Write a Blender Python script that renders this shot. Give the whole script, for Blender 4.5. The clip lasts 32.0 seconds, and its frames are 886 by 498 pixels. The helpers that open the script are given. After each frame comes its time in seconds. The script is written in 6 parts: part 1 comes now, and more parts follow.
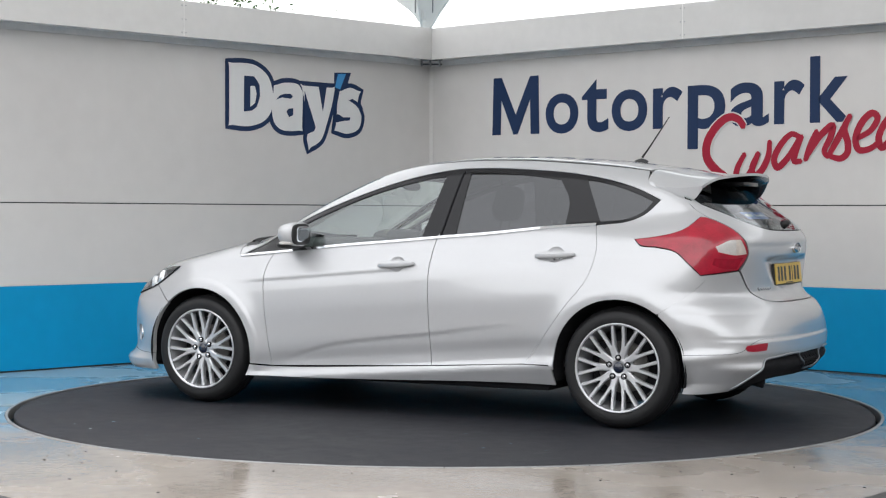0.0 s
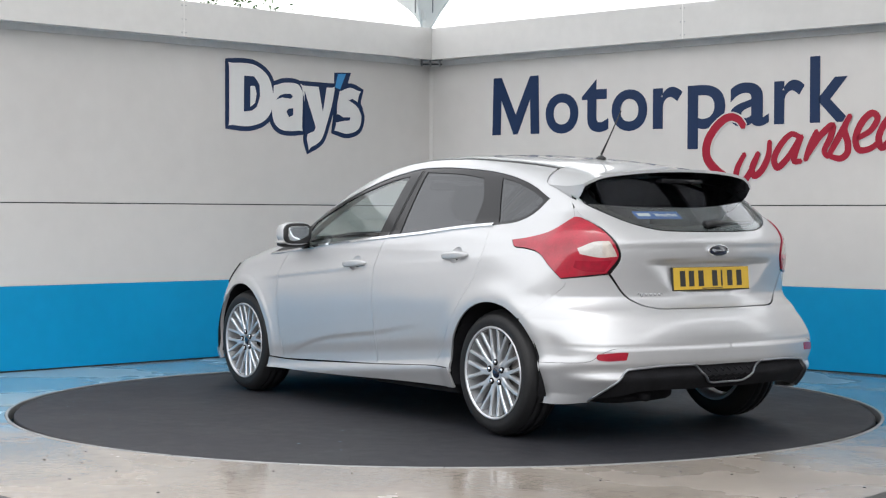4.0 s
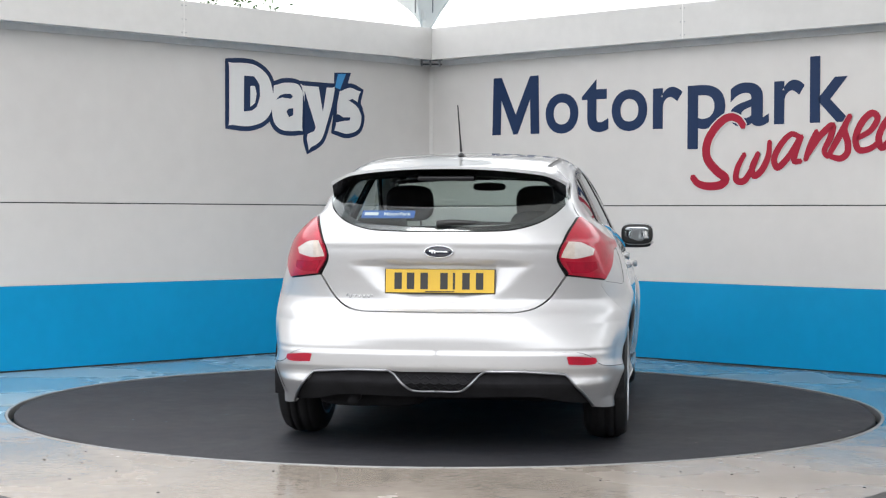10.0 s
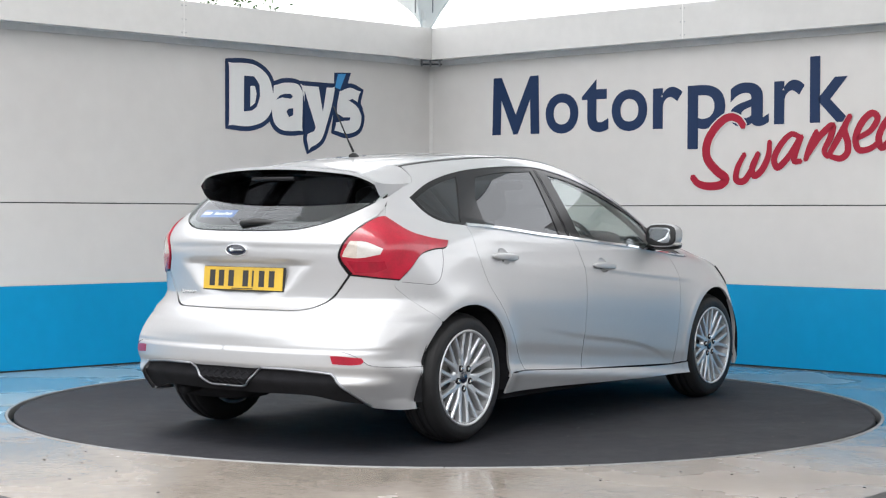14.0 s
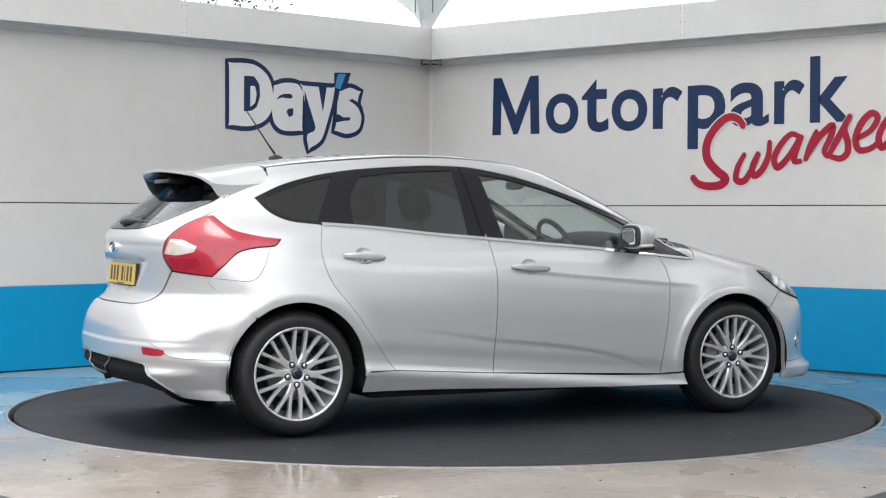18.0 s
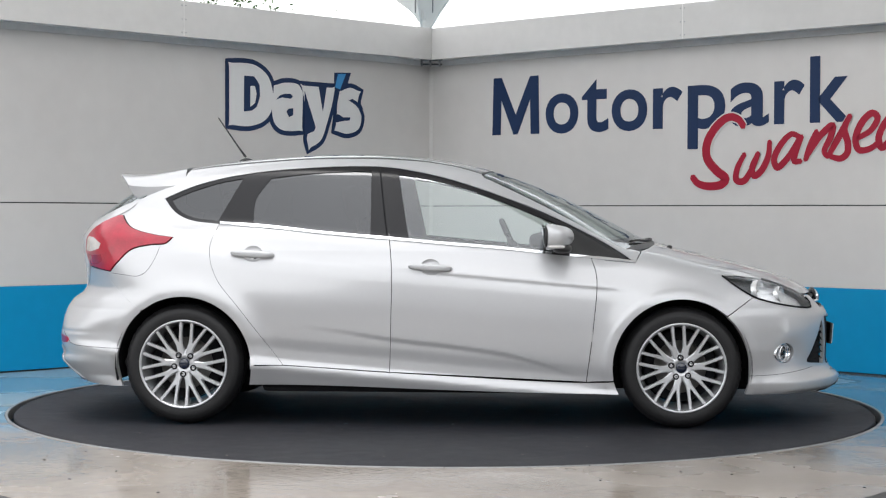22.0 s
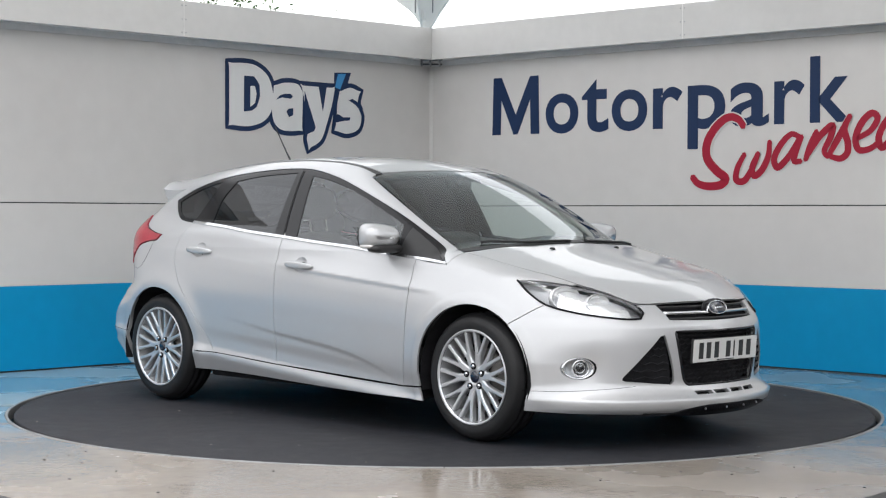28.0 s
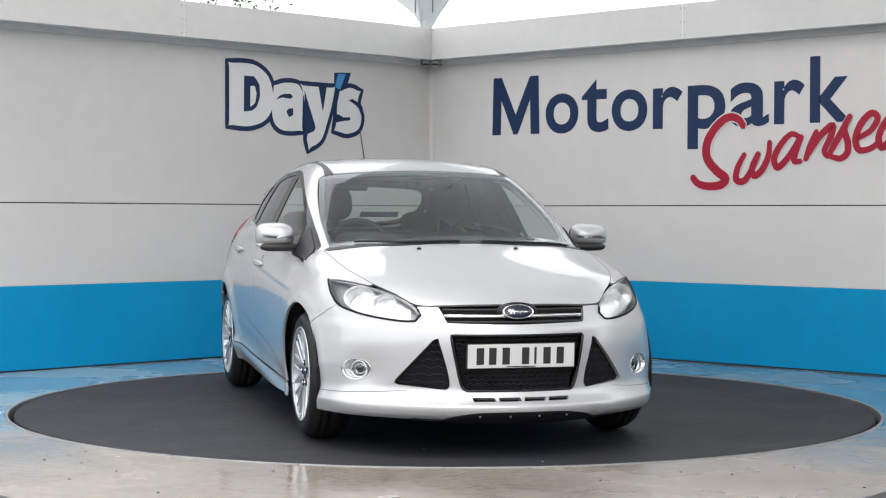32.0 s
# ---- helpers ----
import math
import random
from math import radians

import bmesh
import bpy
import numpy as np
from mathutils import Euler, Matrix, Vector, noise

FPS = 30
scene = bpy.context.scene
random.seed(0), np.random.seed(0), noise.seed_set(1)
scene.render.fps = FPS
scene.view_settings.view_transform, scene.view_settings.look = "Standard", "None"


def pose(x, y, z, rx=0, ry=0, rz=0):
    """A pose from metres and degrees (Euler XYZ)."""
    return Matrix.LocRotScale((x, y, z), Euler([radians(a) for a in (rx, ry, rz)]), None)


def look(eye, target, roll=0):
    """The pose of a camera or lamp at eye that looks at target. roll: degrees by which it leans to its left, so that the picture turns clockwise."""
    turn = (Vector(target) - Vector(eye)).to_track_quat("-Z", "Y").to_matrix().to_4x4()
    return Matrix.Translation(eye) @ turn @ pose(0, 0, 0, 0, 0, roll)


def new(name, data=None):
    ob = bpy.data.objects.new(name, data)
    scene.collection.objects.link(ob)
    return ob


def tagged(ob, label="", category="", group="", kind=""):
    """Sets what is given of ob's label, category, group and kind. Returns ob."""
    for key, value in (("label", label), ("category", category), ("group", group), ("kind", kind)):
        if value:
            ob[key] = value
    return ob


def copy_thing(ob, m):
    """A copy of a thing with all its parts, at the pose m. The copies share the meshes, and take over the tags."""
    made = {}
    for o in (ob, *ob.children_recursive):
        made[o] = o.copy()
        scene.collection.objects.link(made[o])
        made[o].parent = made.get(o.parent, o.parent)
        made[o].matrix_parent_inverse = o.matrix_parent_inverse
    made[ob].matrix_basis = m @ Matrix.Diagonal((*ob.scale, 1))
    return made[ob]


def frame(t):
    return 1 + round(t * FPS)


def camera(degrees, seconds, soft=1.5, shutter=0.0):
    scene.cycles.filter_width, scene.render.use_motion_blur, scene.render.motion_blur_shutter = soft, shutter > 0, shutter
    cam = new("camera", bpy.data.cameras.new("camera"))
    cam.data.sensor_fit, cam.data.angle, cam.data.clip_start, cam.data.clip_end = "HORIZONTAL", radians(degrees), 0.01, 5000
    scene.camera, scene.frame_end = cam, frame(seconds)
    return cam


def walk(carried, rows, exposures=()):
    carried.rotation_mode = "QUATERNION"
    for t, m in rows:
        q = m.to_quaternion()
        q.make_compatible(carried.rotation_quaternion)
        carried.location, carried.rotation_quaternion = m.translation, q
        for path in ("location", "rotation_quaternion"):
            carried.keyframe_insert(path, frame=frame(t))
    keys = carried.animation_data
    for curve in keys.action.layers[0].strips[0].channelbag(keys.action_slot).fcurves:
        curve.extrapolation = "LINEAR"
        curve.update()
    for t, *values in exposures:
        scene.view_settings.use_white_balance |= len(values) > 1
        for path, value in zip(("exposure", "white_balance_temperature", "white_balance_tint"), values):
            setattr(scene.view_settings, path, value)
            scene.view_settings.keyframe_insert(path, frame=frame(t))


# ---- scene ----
# Still camera on a tripod before the photo bay; the turntable's axis is the origin.
EYE = Vector((0.0, -9.998, 1.1275))
cam = camera(29.55, 32.0, soft=1.2)
_pan, _tilt = radians(-0.066), radians(-1.159)
AIM = EYE + Vector((math.sin(_pan) * math.cos(_tilt), math.cos(_pan) * math.cos(_tilt), math.sin(_tilt)))
STAND = look(EYE, AIM, 0.192)
walk(cam, [(0.0, STAND), (32.0, STAND)], exposures=[(0.0, 1.76), (4.0, 1.89), (9.0, 2.02), (14.0, 2.05), (17.0, 1.99), (20.0, 1.98), (21.6, 1.71), (25.0, 1.68), (30.0, 1.82), (32.0, 1.90)])

# ---- world and sun: bright overcast ----
world = bpy.data.worlds.new("overcast_sky")
scene.world = world
world.use_nodes = True
_wt = world.node_tree
_wt.nodes.clear()
_sky = _wt.nodes.new("ShaderNodeTexSky")
_sky.sky_type = "NISHITA"
_sky.sun_disc = False
_sky.sun_elevation = radians(78)
_sky.sun_rotation = radians(139)
_sky.air_density, _sky.dust_density, _sky.ozone_density = 1.0, 1.2, 1.0
_hs = _wt.nodes.new("ShaderNodeHueSaturation")
_hs.inputs["Saturation"].default_value = 0.07
_bg = _wt.nodes.new("ShaderNodeBackground")
_bg.inputs["Strength"].default_value = 0.15
_wo = _wt.nodes.new("ShaderNodeOutputWorld")
_wt.links.new(_sky.outputs["Color"], _hs.inputs["Color"])
_wt.links.new(_hs.outputs["Color"], _bg.inputs["Color"])
_wt.links.new(_bg.outputs["Background"], _wo.inputs["Surface"])
_sd = bpy.data.lights.new("sun", "SUN")
_sd.energy, _sd.angle, _sd.color = 0.65, radians(38), (1.0, 0.975, 0.94)
sun = new("sun", _sd)
sun.matrix_world = look((1.0, -1.2, 11), (0, 0, 0))


# ---- materials ----
def mat(name, color, rough=0.5, metal=0.0, var=0.06, scale=6.0, bump=0.0, bscale=60.0, coat=0.0, rvar=0.0, spec=0.5, trans=0.0, ior=1.5, alpha=1.0, island=0.0):
    """Principled surface with noise at two scales in its colour, roughness and relief."""
    m = bpy.data.materials.new(name)
    m.use_nodes = True
    nt = m.node_tree
    b = nt.nodes["Principled BSDF"]
    b.inputs["Roughness"].default_value = rough
    b.inputs["Metallic"].default_value = metal
    b.inputs["Coat Weight"].default_value = coat
    b.inputs["Coat Roughness"].default_value = 0.03
    b.inputs["Specular IOR Level"].default_value = spec
    b.inputs["Transmission Weight"].default_value = trans
    b.inputs["IOR"].default_value = ior
    b.inputs["Alpha"].default_value = alpha
    b.inputs["Base Color"].default_value = (*color, 1)
    tc = nt.nodes.new("ShaderNodeTexCoord")
    if var > 0:
        n1 = nt.nodes.new("ShaderNodeTexNoise")
        n1.inputs["Scale"].default_value, n1.inputs["Detail"].default_value = scale, 6
        n2 = nt.nodes.new("ShaderNodeTexNoise")
        n2.inputs["Scale"].default_value, n2.inputs["Detail"].default_value = scale * 9, 3
        nt.links.new(tc.outputs["Object"], n1.inputs["Vector"])
        nt.links.new(tc.outputs["Object"], n2.inputs["Vector"])
        ad = nt.nodes.new("ShaderNodeMath")
        ad.operation = "MULTIPLY_ADD"
        ad.inputs[1].default_value = 0.5
        nt.links.new(n2.outputs["Fac"], ad.inputs[0])
        nt.links.new(n1.outputs["Fac"], ad.inputs[2])
        cr = nt.nodes.new("ShaderNodeValToRGB")
        cr.color_ramp.elements[0].position, cr.color_ramp.elements[1].position = 0.45, 1.05
        cr.color_ramp.elements[0].color = (*[c * (1 - var) for c in color], 1)
        cr.color_ramp.elements[1].color = (*[min(1, c * (1 + var)) for c in color], 1)
        nt.links.new(ad.outputs[0], cr.inputs["Fac"])
        nt.links.new(cr.outputs["Color"], b.inputs["Base Color"])
        if rvar > 0:
            mr = nt.nodes.new("ShaderNodeMapRange")
            mr.inputs["From Min"].default_value, mr.inputs["From Max"].default_value = 0.5, 1.0
            mr.inputs["To Min"].default_value, mr.inputs["To Max"].default_value = max(0.02, rough - rvar), rough + rvar
            nt.links.new(ad.outputs[0], mr.inputs["Value"])
            nt.links.new(mr.outputs["Result"], b.inputs["Roughness"])
    if bump > 0:
        nb = nt.nodes.new("ShaderNodeTexNoise")
        nb.inputs["Scale"].default_value, nb.inputs["Detail"].default_value = bscale, 4
        nt.links.new(tc.outputs["Object"], nb.inputs["Vector"])
        bp = nt.nodes.new("ShaderNodeBump")
        bp.inputs["Strength"].default_value, bp.inputs["Distance"].default_value = bump, 0.01
        nt.links.new(nb.outputs["Fac"], bp.inputs["Height"])
        nt.links.new(bp.outputs["Normal"], b.inputs["Normal"])
    return m


M_WALL = mat("painted_panel_white", (0.635, 0.608, 0.585), 0.45, var=0.05, scale=0.7, bump=0.03, bscale=25)
M_BLUE = mat("painted_panel_blue", (0.001, 0.275, 0.53), 0.38, spec=0.3, var=0.07, scale=1.1, bump=0.03, bscale=25)
M_FASCIA = mat("fascia_white", (0.60, 0.588, 0.572), 0.45, var=0.05, scale=1.5)
M_SOFFIT = mat("soffit_grey", (0.86, 0.85, 0.83), 0.6, var=0.06, scale=2)
M_JOINT = mat("joint_dark", (0.05, 0.05, 0.05), 0.8, var=0.2, scale=5)
M_NAVY = mat("vinyl_navy", (0.012, 0.030, 0.085), 0.5, spec=0.2, var=0.06, scale=3)
M_RED = mat("vinyl_red", (0.34, 0.012, 0.034), 0.45, spec=0.2, var=0.06, scale=3)
M_VWHITE = mat("vinyl_white", (0.72, 0.71, 0.70), 0.4, var=0.03, scale=3)
M_VBLUE = mat("vinyl_blue", (0.03, 0.25, 0.55), 0.4, var=0.04, scale=3)
M_DISC = mat("turntable_rubber", (0.0175, 0.0175, 0.022), 0.65, spec=0.35, var=0.25, scale=1.3, bump=0.25, bscale=160, rvar=0.1)
M_STEEL = mat("galvanised_steel", (0.30, 0.31, 0.33), 0.35, 0.9, var=0.15, scale=12)
M_GREY = mat("dull_grey_metal", (0.20, 0.20, 0.205), 0.6, var=0.2, scale=20)
M_RAIL = mat("rail_grey", (0.72, 0.71, 0.70), 0.5, var=0.08, scale=3)
M_RIMSTEEL = mat("rim_steel", (0.24, 0.245, 0.25), 0.5, 0.4, var=0.2, scale=5)
M_ASPHALT = mat("asphalt", (0.05, 0.05, 0.05), 0.85, var=0.35, scale=9, bump=0.8, bscale=120)
M_LEAF = mat("leaf_green", (0.05, 0.09, 0.03), 0.6, var=0.3, scale=4)
M_BARK = mat("bark", (0.12, 0.09, 0.06), 0.9, var=0.3, scale=8, bump=0.5)
M_MAST = mat("mast_paint", (0.82, 0.82, 0.8), 0.4, var=0.05, scale=4)


def wet_concrete():
    """Pale screed, with a streaky blue tint that thins towards the front, and wet glossy patches."""
    m = mat("wet_concrete", (0.275, 0.243, 0.212), 0.35, var=0.16, scale=1.6, bump=0.08, bscale=30)
    nt = m.node_tree
    b = nt.nodes["Principled BSDF"]
    tc = nt.nodes.new("ShaderNodeTexCoord")
    # blue tint, by noise streaks over the slab
    mp = nt.nodes.new("ShaderNodeMapping")
    mp.inputs["Rotation"].default_value[2] = radians(20)
    mp.inputs["Scale"].default_value = (0.5, 1.6, 1)
    nt.links.new(tc.outputs["Object"], mp.inputs["Vector"])
    n = nt.nodes.new("ShaderNodeTexNoise")
    n.inputs["Scale"].default_value, n.inputs["Detail"].default_value, n.inputs["Distortion"].default_value = 1.6, 9, 0.6
    nt.links.new(mp.outputs["Vector"], n.inputs["Vector"])
    sx = nt.nodes.new("ShaderNodeSeparateXYZ")
    nt.links.new(tc.outputs["Object"], sx.inputs["Vector"])
    gr = nt.nodes.new("ShaderNodeMapRange")
    gr.inputs["From Min"].default_value, gr.inputs["From Max"].default_value = -2.6, 0.6
    gr.inputs["To Min"].default_value, gr.inputs["To Max"].default_value = -0.32, 0.35
    nt.links.new(sx.outputs["Y"], gr.inputs["Value"])
    ad = nt.nodes.new("ShaderNodeMath")
    nt.links.new(n.outputs["Fac"], ad.inputs[0])
    nt.links.new(gr.outputs["Result"], ad.inputs[1])
    cr = nt.nodes.new("ShaderNodeValToRGB")
    cr.color_ramp.elements[0].position, cr.color_ramp.elements[1].position = 0.42, 0.62
    nt.links.new(ad.outputs[0], cr.inputs["Fac"])
    mx = nt.nodes.new("ShaderNodeMix")
    mx.data_type = "RGBA"
    old = b.inputs["Base Color"].links[0].from_socket
    nt.links.new(cr.outputs["Color"], mx.inputs["Factor"])
    nt.links.new(old, mx.inputs["A"])
    mx.inputs["B"].default_value = (0.185, 0.285, 0.355, 1)
    nt.links.new(mx.outputs["Result"], b.inputs["Base Color"])
    # wetness
    w = nt.nodes.new("ShaderNodeTexNoise")
    w.inputs["Scale"].default_value, w.inputs["Detail"].default_value = 0.9, 5
    nt.links.new(tc.outputs["Object"], w.inputs["Vector"])
    wr = nt.nodes.new("ShaderNodeMapRange")
    wr.inputs["From Min"].default_value, wr.inputs["From Max"].default_value = 0.4, 0.62
    wr.inputs["To Min"].default_value, wr.inputs["To Max"].default_value = 0.05, 0.36
    nt.links.new(w.outputs["Fac"], wr.inputs["Value"])
    nt.links.new(wr.outputs["Result"], b.inputs["Roughness"])
    return m


def fabric():
    m = mat("canopy_fabric", (0.74, 0.725, 0.70), 0.6, var=0.04, scale=1)
    nt = m.node_tree
    tr = nt.nodes.new("ShaderNodeBsdfTranslucent")
    tr.inputs["Color"].default_value = (0.90, 0.87, 0.82, 1)
    ms = nt.nodes.new("ShaderNodeMixShader")
    ms.inputs["Fac"].default_value = 0.13
    out = nt.nodes["Material Output"]
    nt.links.new(nt.nodes["Principled BSDF"].outputs["BSDF"], ms.inputs[1])
    nt.links.new(tr.outputs["BSDF"], ms.inputs[2])
    nt.links.new(ms.outputs["Shader"], out.inputs["Surface"])
    return m


M_CONC = wet_concrete()
M_FABRIC = fabric()


# ---- mesh helpers ----
def link(name, bm, material, parent=None, label="", smooth=False, m=None):
    me = bpy.data.meshes.new(name)
    bm.to_mesh(me)
    bm.free()
    me.materials.append(material)
    if smooth:
        me.shade_smooth()
    ob = new(name, me)
    if m is not None:
        ob.matrix_basis = m
    if parent is not None:
        ob.parent = parent
    if label:
        ob["label"] = label
    return ob


def part(name, bm, material, parent, label="", smooth=False, m=None):
    return link(name, bm, material, parent, label, smooth, m)


def add_box(bm, lo, hi, bevel=0.0):
    vs = bmesh.ops.create_cube(bm, size=1.0)["verts"]
    for v in vs:
        v.co = Vector([(lo[i] + hi[i]) / 2 + v.co[i] * (hi[i] - lo[i]) for i in range(3)])
    if bevel:
        es = list({e for v in vs for e in v.link_edges})
        bmesh.ops.bevel(bm, geom=es, offset=bevel, segments=2, affect="EDGES", profile=0.5)
    return vs


def box(lo, hi, bevel=0.0):
    bm = bmesh.new()
    add_box(bm, lo, hi, bevel)
    return bm


def extrude_poly(bm, pts, to3, d0, d1):
    """A prism: a flat outline of (u, v) pairs carried to 3D by to3(u, v, depth)."""
    a = [bm.verts.new(to3(u, v, d0)) for u, v in pts]
    b = [bm.verts.new(to3(u, v, d1)) for u, v in pts]
    n = len(pts)
    bm.faces.new(a)
    bm.faces.new(b[::-1])
    for i in range(n):
        bm.faces.new((a[(i + 1) % n], a[i], b[i], b[(i + 1) % n]))
    bmesh.ops.recalc_face_normals(bm, faces=bm.faces[:])


def empty(name, m=None, **tags):
    ob = new(name)
    if m is not None:
        ob.matrix_basis = m
    return tagged(ob, **tags)


# ---- the bay: two panelled walls that meet in a corner ----
CORNER = Vector((-0.125, 4.79, 0.0))
ANG_L, ANG_R = radians(44.46), radians(42.52)
DIR_L = Vector((-math.cos(ANG_L), -math.sin(ANG_L), 0))
DIR_R = Vector((math.cos(ANG_R), -math.sin(ANG_R), 0))
# frames of the walls: x along the wall from the corner, y out of the wall into the bay, z up
FR_L = Matrix.Translation(CORNER) @ Matrix((DIR_L, Vector((DIR_L.y * -1, DIR_L.x, 0)), (0, 0, 1))).transposed().to_4x4()
FR_R = Matrix.Translation(CORNER) @ Matrix((DIR_R, Vector((DIR_R.y, -DIR_R.x, 0)), (0, 0, 1))).transposed().to_4x4()
WALL_LEN, LONG, Z_BLUE, Z_SEAM, Z_SOFFIT, Z_TOP, OVER = 10.0, 8.6, 0.611, 1.206, 2.464, 2.733, 0.22
THICK = 0.14


def build_wall(name, fr, length, label):
    root = empty(name, fr, label=label, category="wall", kind="structure")
    core = box((0.0, -THICK, -0.02), (length, -0.012, Z_TOP - 0.02))
    part("wall_core", core, M_JOINT, root)
    # panels with real joints between them
    for nm, z0, z1, mt, lb in (("blue_panel", 0.012, Z_BLUE, M_BLUE, "bright blue painted metal panel"),
                               ("lower_panel", Z_BLUE + 0.001, Z_SEAM - 0.004, M_WALL, ""),
                               ("upper_panel", Z_SEAM + 0.004, Z_SOFFIT, M_WALL, "")):
        part(nm, box((0.02, -0.012, z0), (length, 0.0, z1), 0.002), mt, root, lb)
    return root


build_wall("wall_west", FR_L, WALL_LEN, "white and blue panelled bay wall with an overhanging fascia")
build_wall("wall_east", FR_R, LONG, "white and blue panelled bay wall with large lettering")


def meet(off_l, off_r):
    """Where lines set off from both walls into the bay cross."""
    pl, pr = CORNER + FR_L.to_3x3() @ Vector((0, off_l, 0)), CORNER + FR_R.to_3x3() @ Vector((0, off_r, 0))
    d = pr - pl
    den = DIR_L.x * DIR_R.y - DIR_L.y * DIR_R.x
    s = (d.x * DIR_R.y - d.y * DIR_R.x) / den
    return pl + DIR_L * s


def mitred(bm, fr, dr, o0, o1, z0, z1, length):
    """A bar along a wall from offset o0 to o1, cut on the corner's mitre line."""
    a, b = meet(o0, o0), meet(o1, o1)
    n = fr.to_3x3() @ Vector((0, 1, 0))
    e = CORNER + dr * length
    ea, eb = e + n * o0, e + n * o1
    vs = [bm.verts.new((p.x, p.y, z)) for z in (z0, z1) for p in (a, b, eb, ea)]
    for f in ((0, 1, 2, 3), (7, 6, 5, 4), (0, 4, 5, 1), (1, 5, 6, 2), (2, 6, 7, 3), (3, 7, 4, 0)):
        bm.faces.new([vs[i] for i in f])
    bmesh.ops.recalc_face_normals(bm, faces=bm.faces[:])


for nm, fr, dr, run in (("fascia_west", FR_L, DIR_L, WALL_LEN), ("fascia_east", FR_R, DIR_R, LONG)):
    root = empty(nm, None, label="white metal fascia overhanging the bay wall", category="fascia", kind="structure")
    bm = bmesh.new()
    mitred(bm, fr, dr, OVER - 0.03, OVER, Z_SOFFIT, Z_TOP, run)
    part("fascia_board", bm, M_FASCIA, root)
    bm = bmesh.new()
    mitred(bm, fr, dr, 0.004, OVER - 0.032, Z_SOFFIT + 0.012, Z_SOFFIT + 0.03, run)
    part("soffit", bm, M_SOFFIT, root)
    bm = bmesh.new()
    mitred(bm, fr, dr, 0.0, OVER - 0.032, Z_TOP - 0.03, Z_TOP - 0.01, run)
    part("top_cover", bm, M_FASCIA, root)
    bm = bmesh.new()
    mitred(bm, fr, dr, 0.002, 0.022, Z_SOFFIT - 0.034, Z_SOFFIT + 0.011, run)
    part("wall_trim", bm, M_RAIL, root, "thin grey metal angle")

# fascia sheet joints with rivets
for fr, run in ((FR_L, WALL_LEN), (FR_R, LONG)):
    root = bpy.data.objects["fascia_west" if fr is FR_L else "fascia_east"]
    for k in range(1, int(run / 2.45) + 1):
        x = 0.35 + k * 2.45
        for dx in (-0.018, 0.018):
            for z in (Z_SOFFIT + 0.03, Z_SOFFIT + 0.13, Z_TOP - 0.035):
                bm = bmesh.new()
                bmesh.ops.create_icosphere(bm, subdivisions=1, radius=0.0055, matrix=fr @ Matrix.Translation((x + dx, OVER, z)))
                part("rivet", bm, M_STEEL, root)
        part("sheet_joint", box((x - 0.0015, OVER, Z_SOFFIT + 0.002), (x + 0.0015, OVER + 0.0012, Z_TOP - 0.002)), M_SOFFIT, root, m=fr)

# unseen plain walls added far behind the camera and to both sides, to darken reflections
M_CLAD = mat("grey_cladding", (0.20, 0.20, 0.195), 0.6, var=0.15, scale=0.5, bump=0.1, bscale=6)
for nm, lo, hi in (("added_wall_south", (-30.0, -33.0, -0.02), (12.4, -32.6, 5.0)), ("added_wall_far_east", (12.0, -32.6, -0.02), (12.4, -2.0, 6.8)), ("added_wall_far_west", (-30.4, -32.6, -0.02), (-30.0, 4.0, 4.2))):
    tagged(link(nm, box(lo, hi, 0.02), M_CLAD), label="plain grey clad wall, unseen, added to darken the open yard", category="wall", kind="structure")

# ---- ground ----
R_DISC = 2.49


def build_ground():
    bm = bmesh.new()
    n = 96
    inner = [bm.verts.new(((R_DISC + 0.05) * math.cos(2 * math.pi * i / n), (R_DISC + 0.05) * math.sin(2 * math.pi * i / n), 0)) for i in range(n)]
    outer = [bm.verts.new((4.6 * math.cos(2 * math.pi * i / n), 4.6 * math.sin(2 * math.pi * i / n), 0)) for i in range(n)]
    far = [bm.verts.new((600 * math.cos(2 * math.pi * i / n), 600 * math.sin(2 * math.pi * i / n), 0)) for i in range(n)]
    for a, b in ((inner, outer), (outer, far)):
        for i in range(n):
            bm.faces.new((a[i], b[i], b[(i + 1) % n], a[(i + 1) % n]))
    well = [bm.verts.new((v.co.x, v.co.y, -0.12)) for v in inner]
    for i in range(n):
        bm.faces.new((inner[i], inner[(i + 1) % n], well[(i + 1) % n], well[i]))
    bm.faces.new(well)
    bmesh.ops.recalc_face_normals(bm, faces=bm.faces[:])
    return link("ground", bm, M_CONC)


ground = tagged(build_ground(), label="wet pale concrete floor, streaky blue towards the back", category="ground", kind="structure")

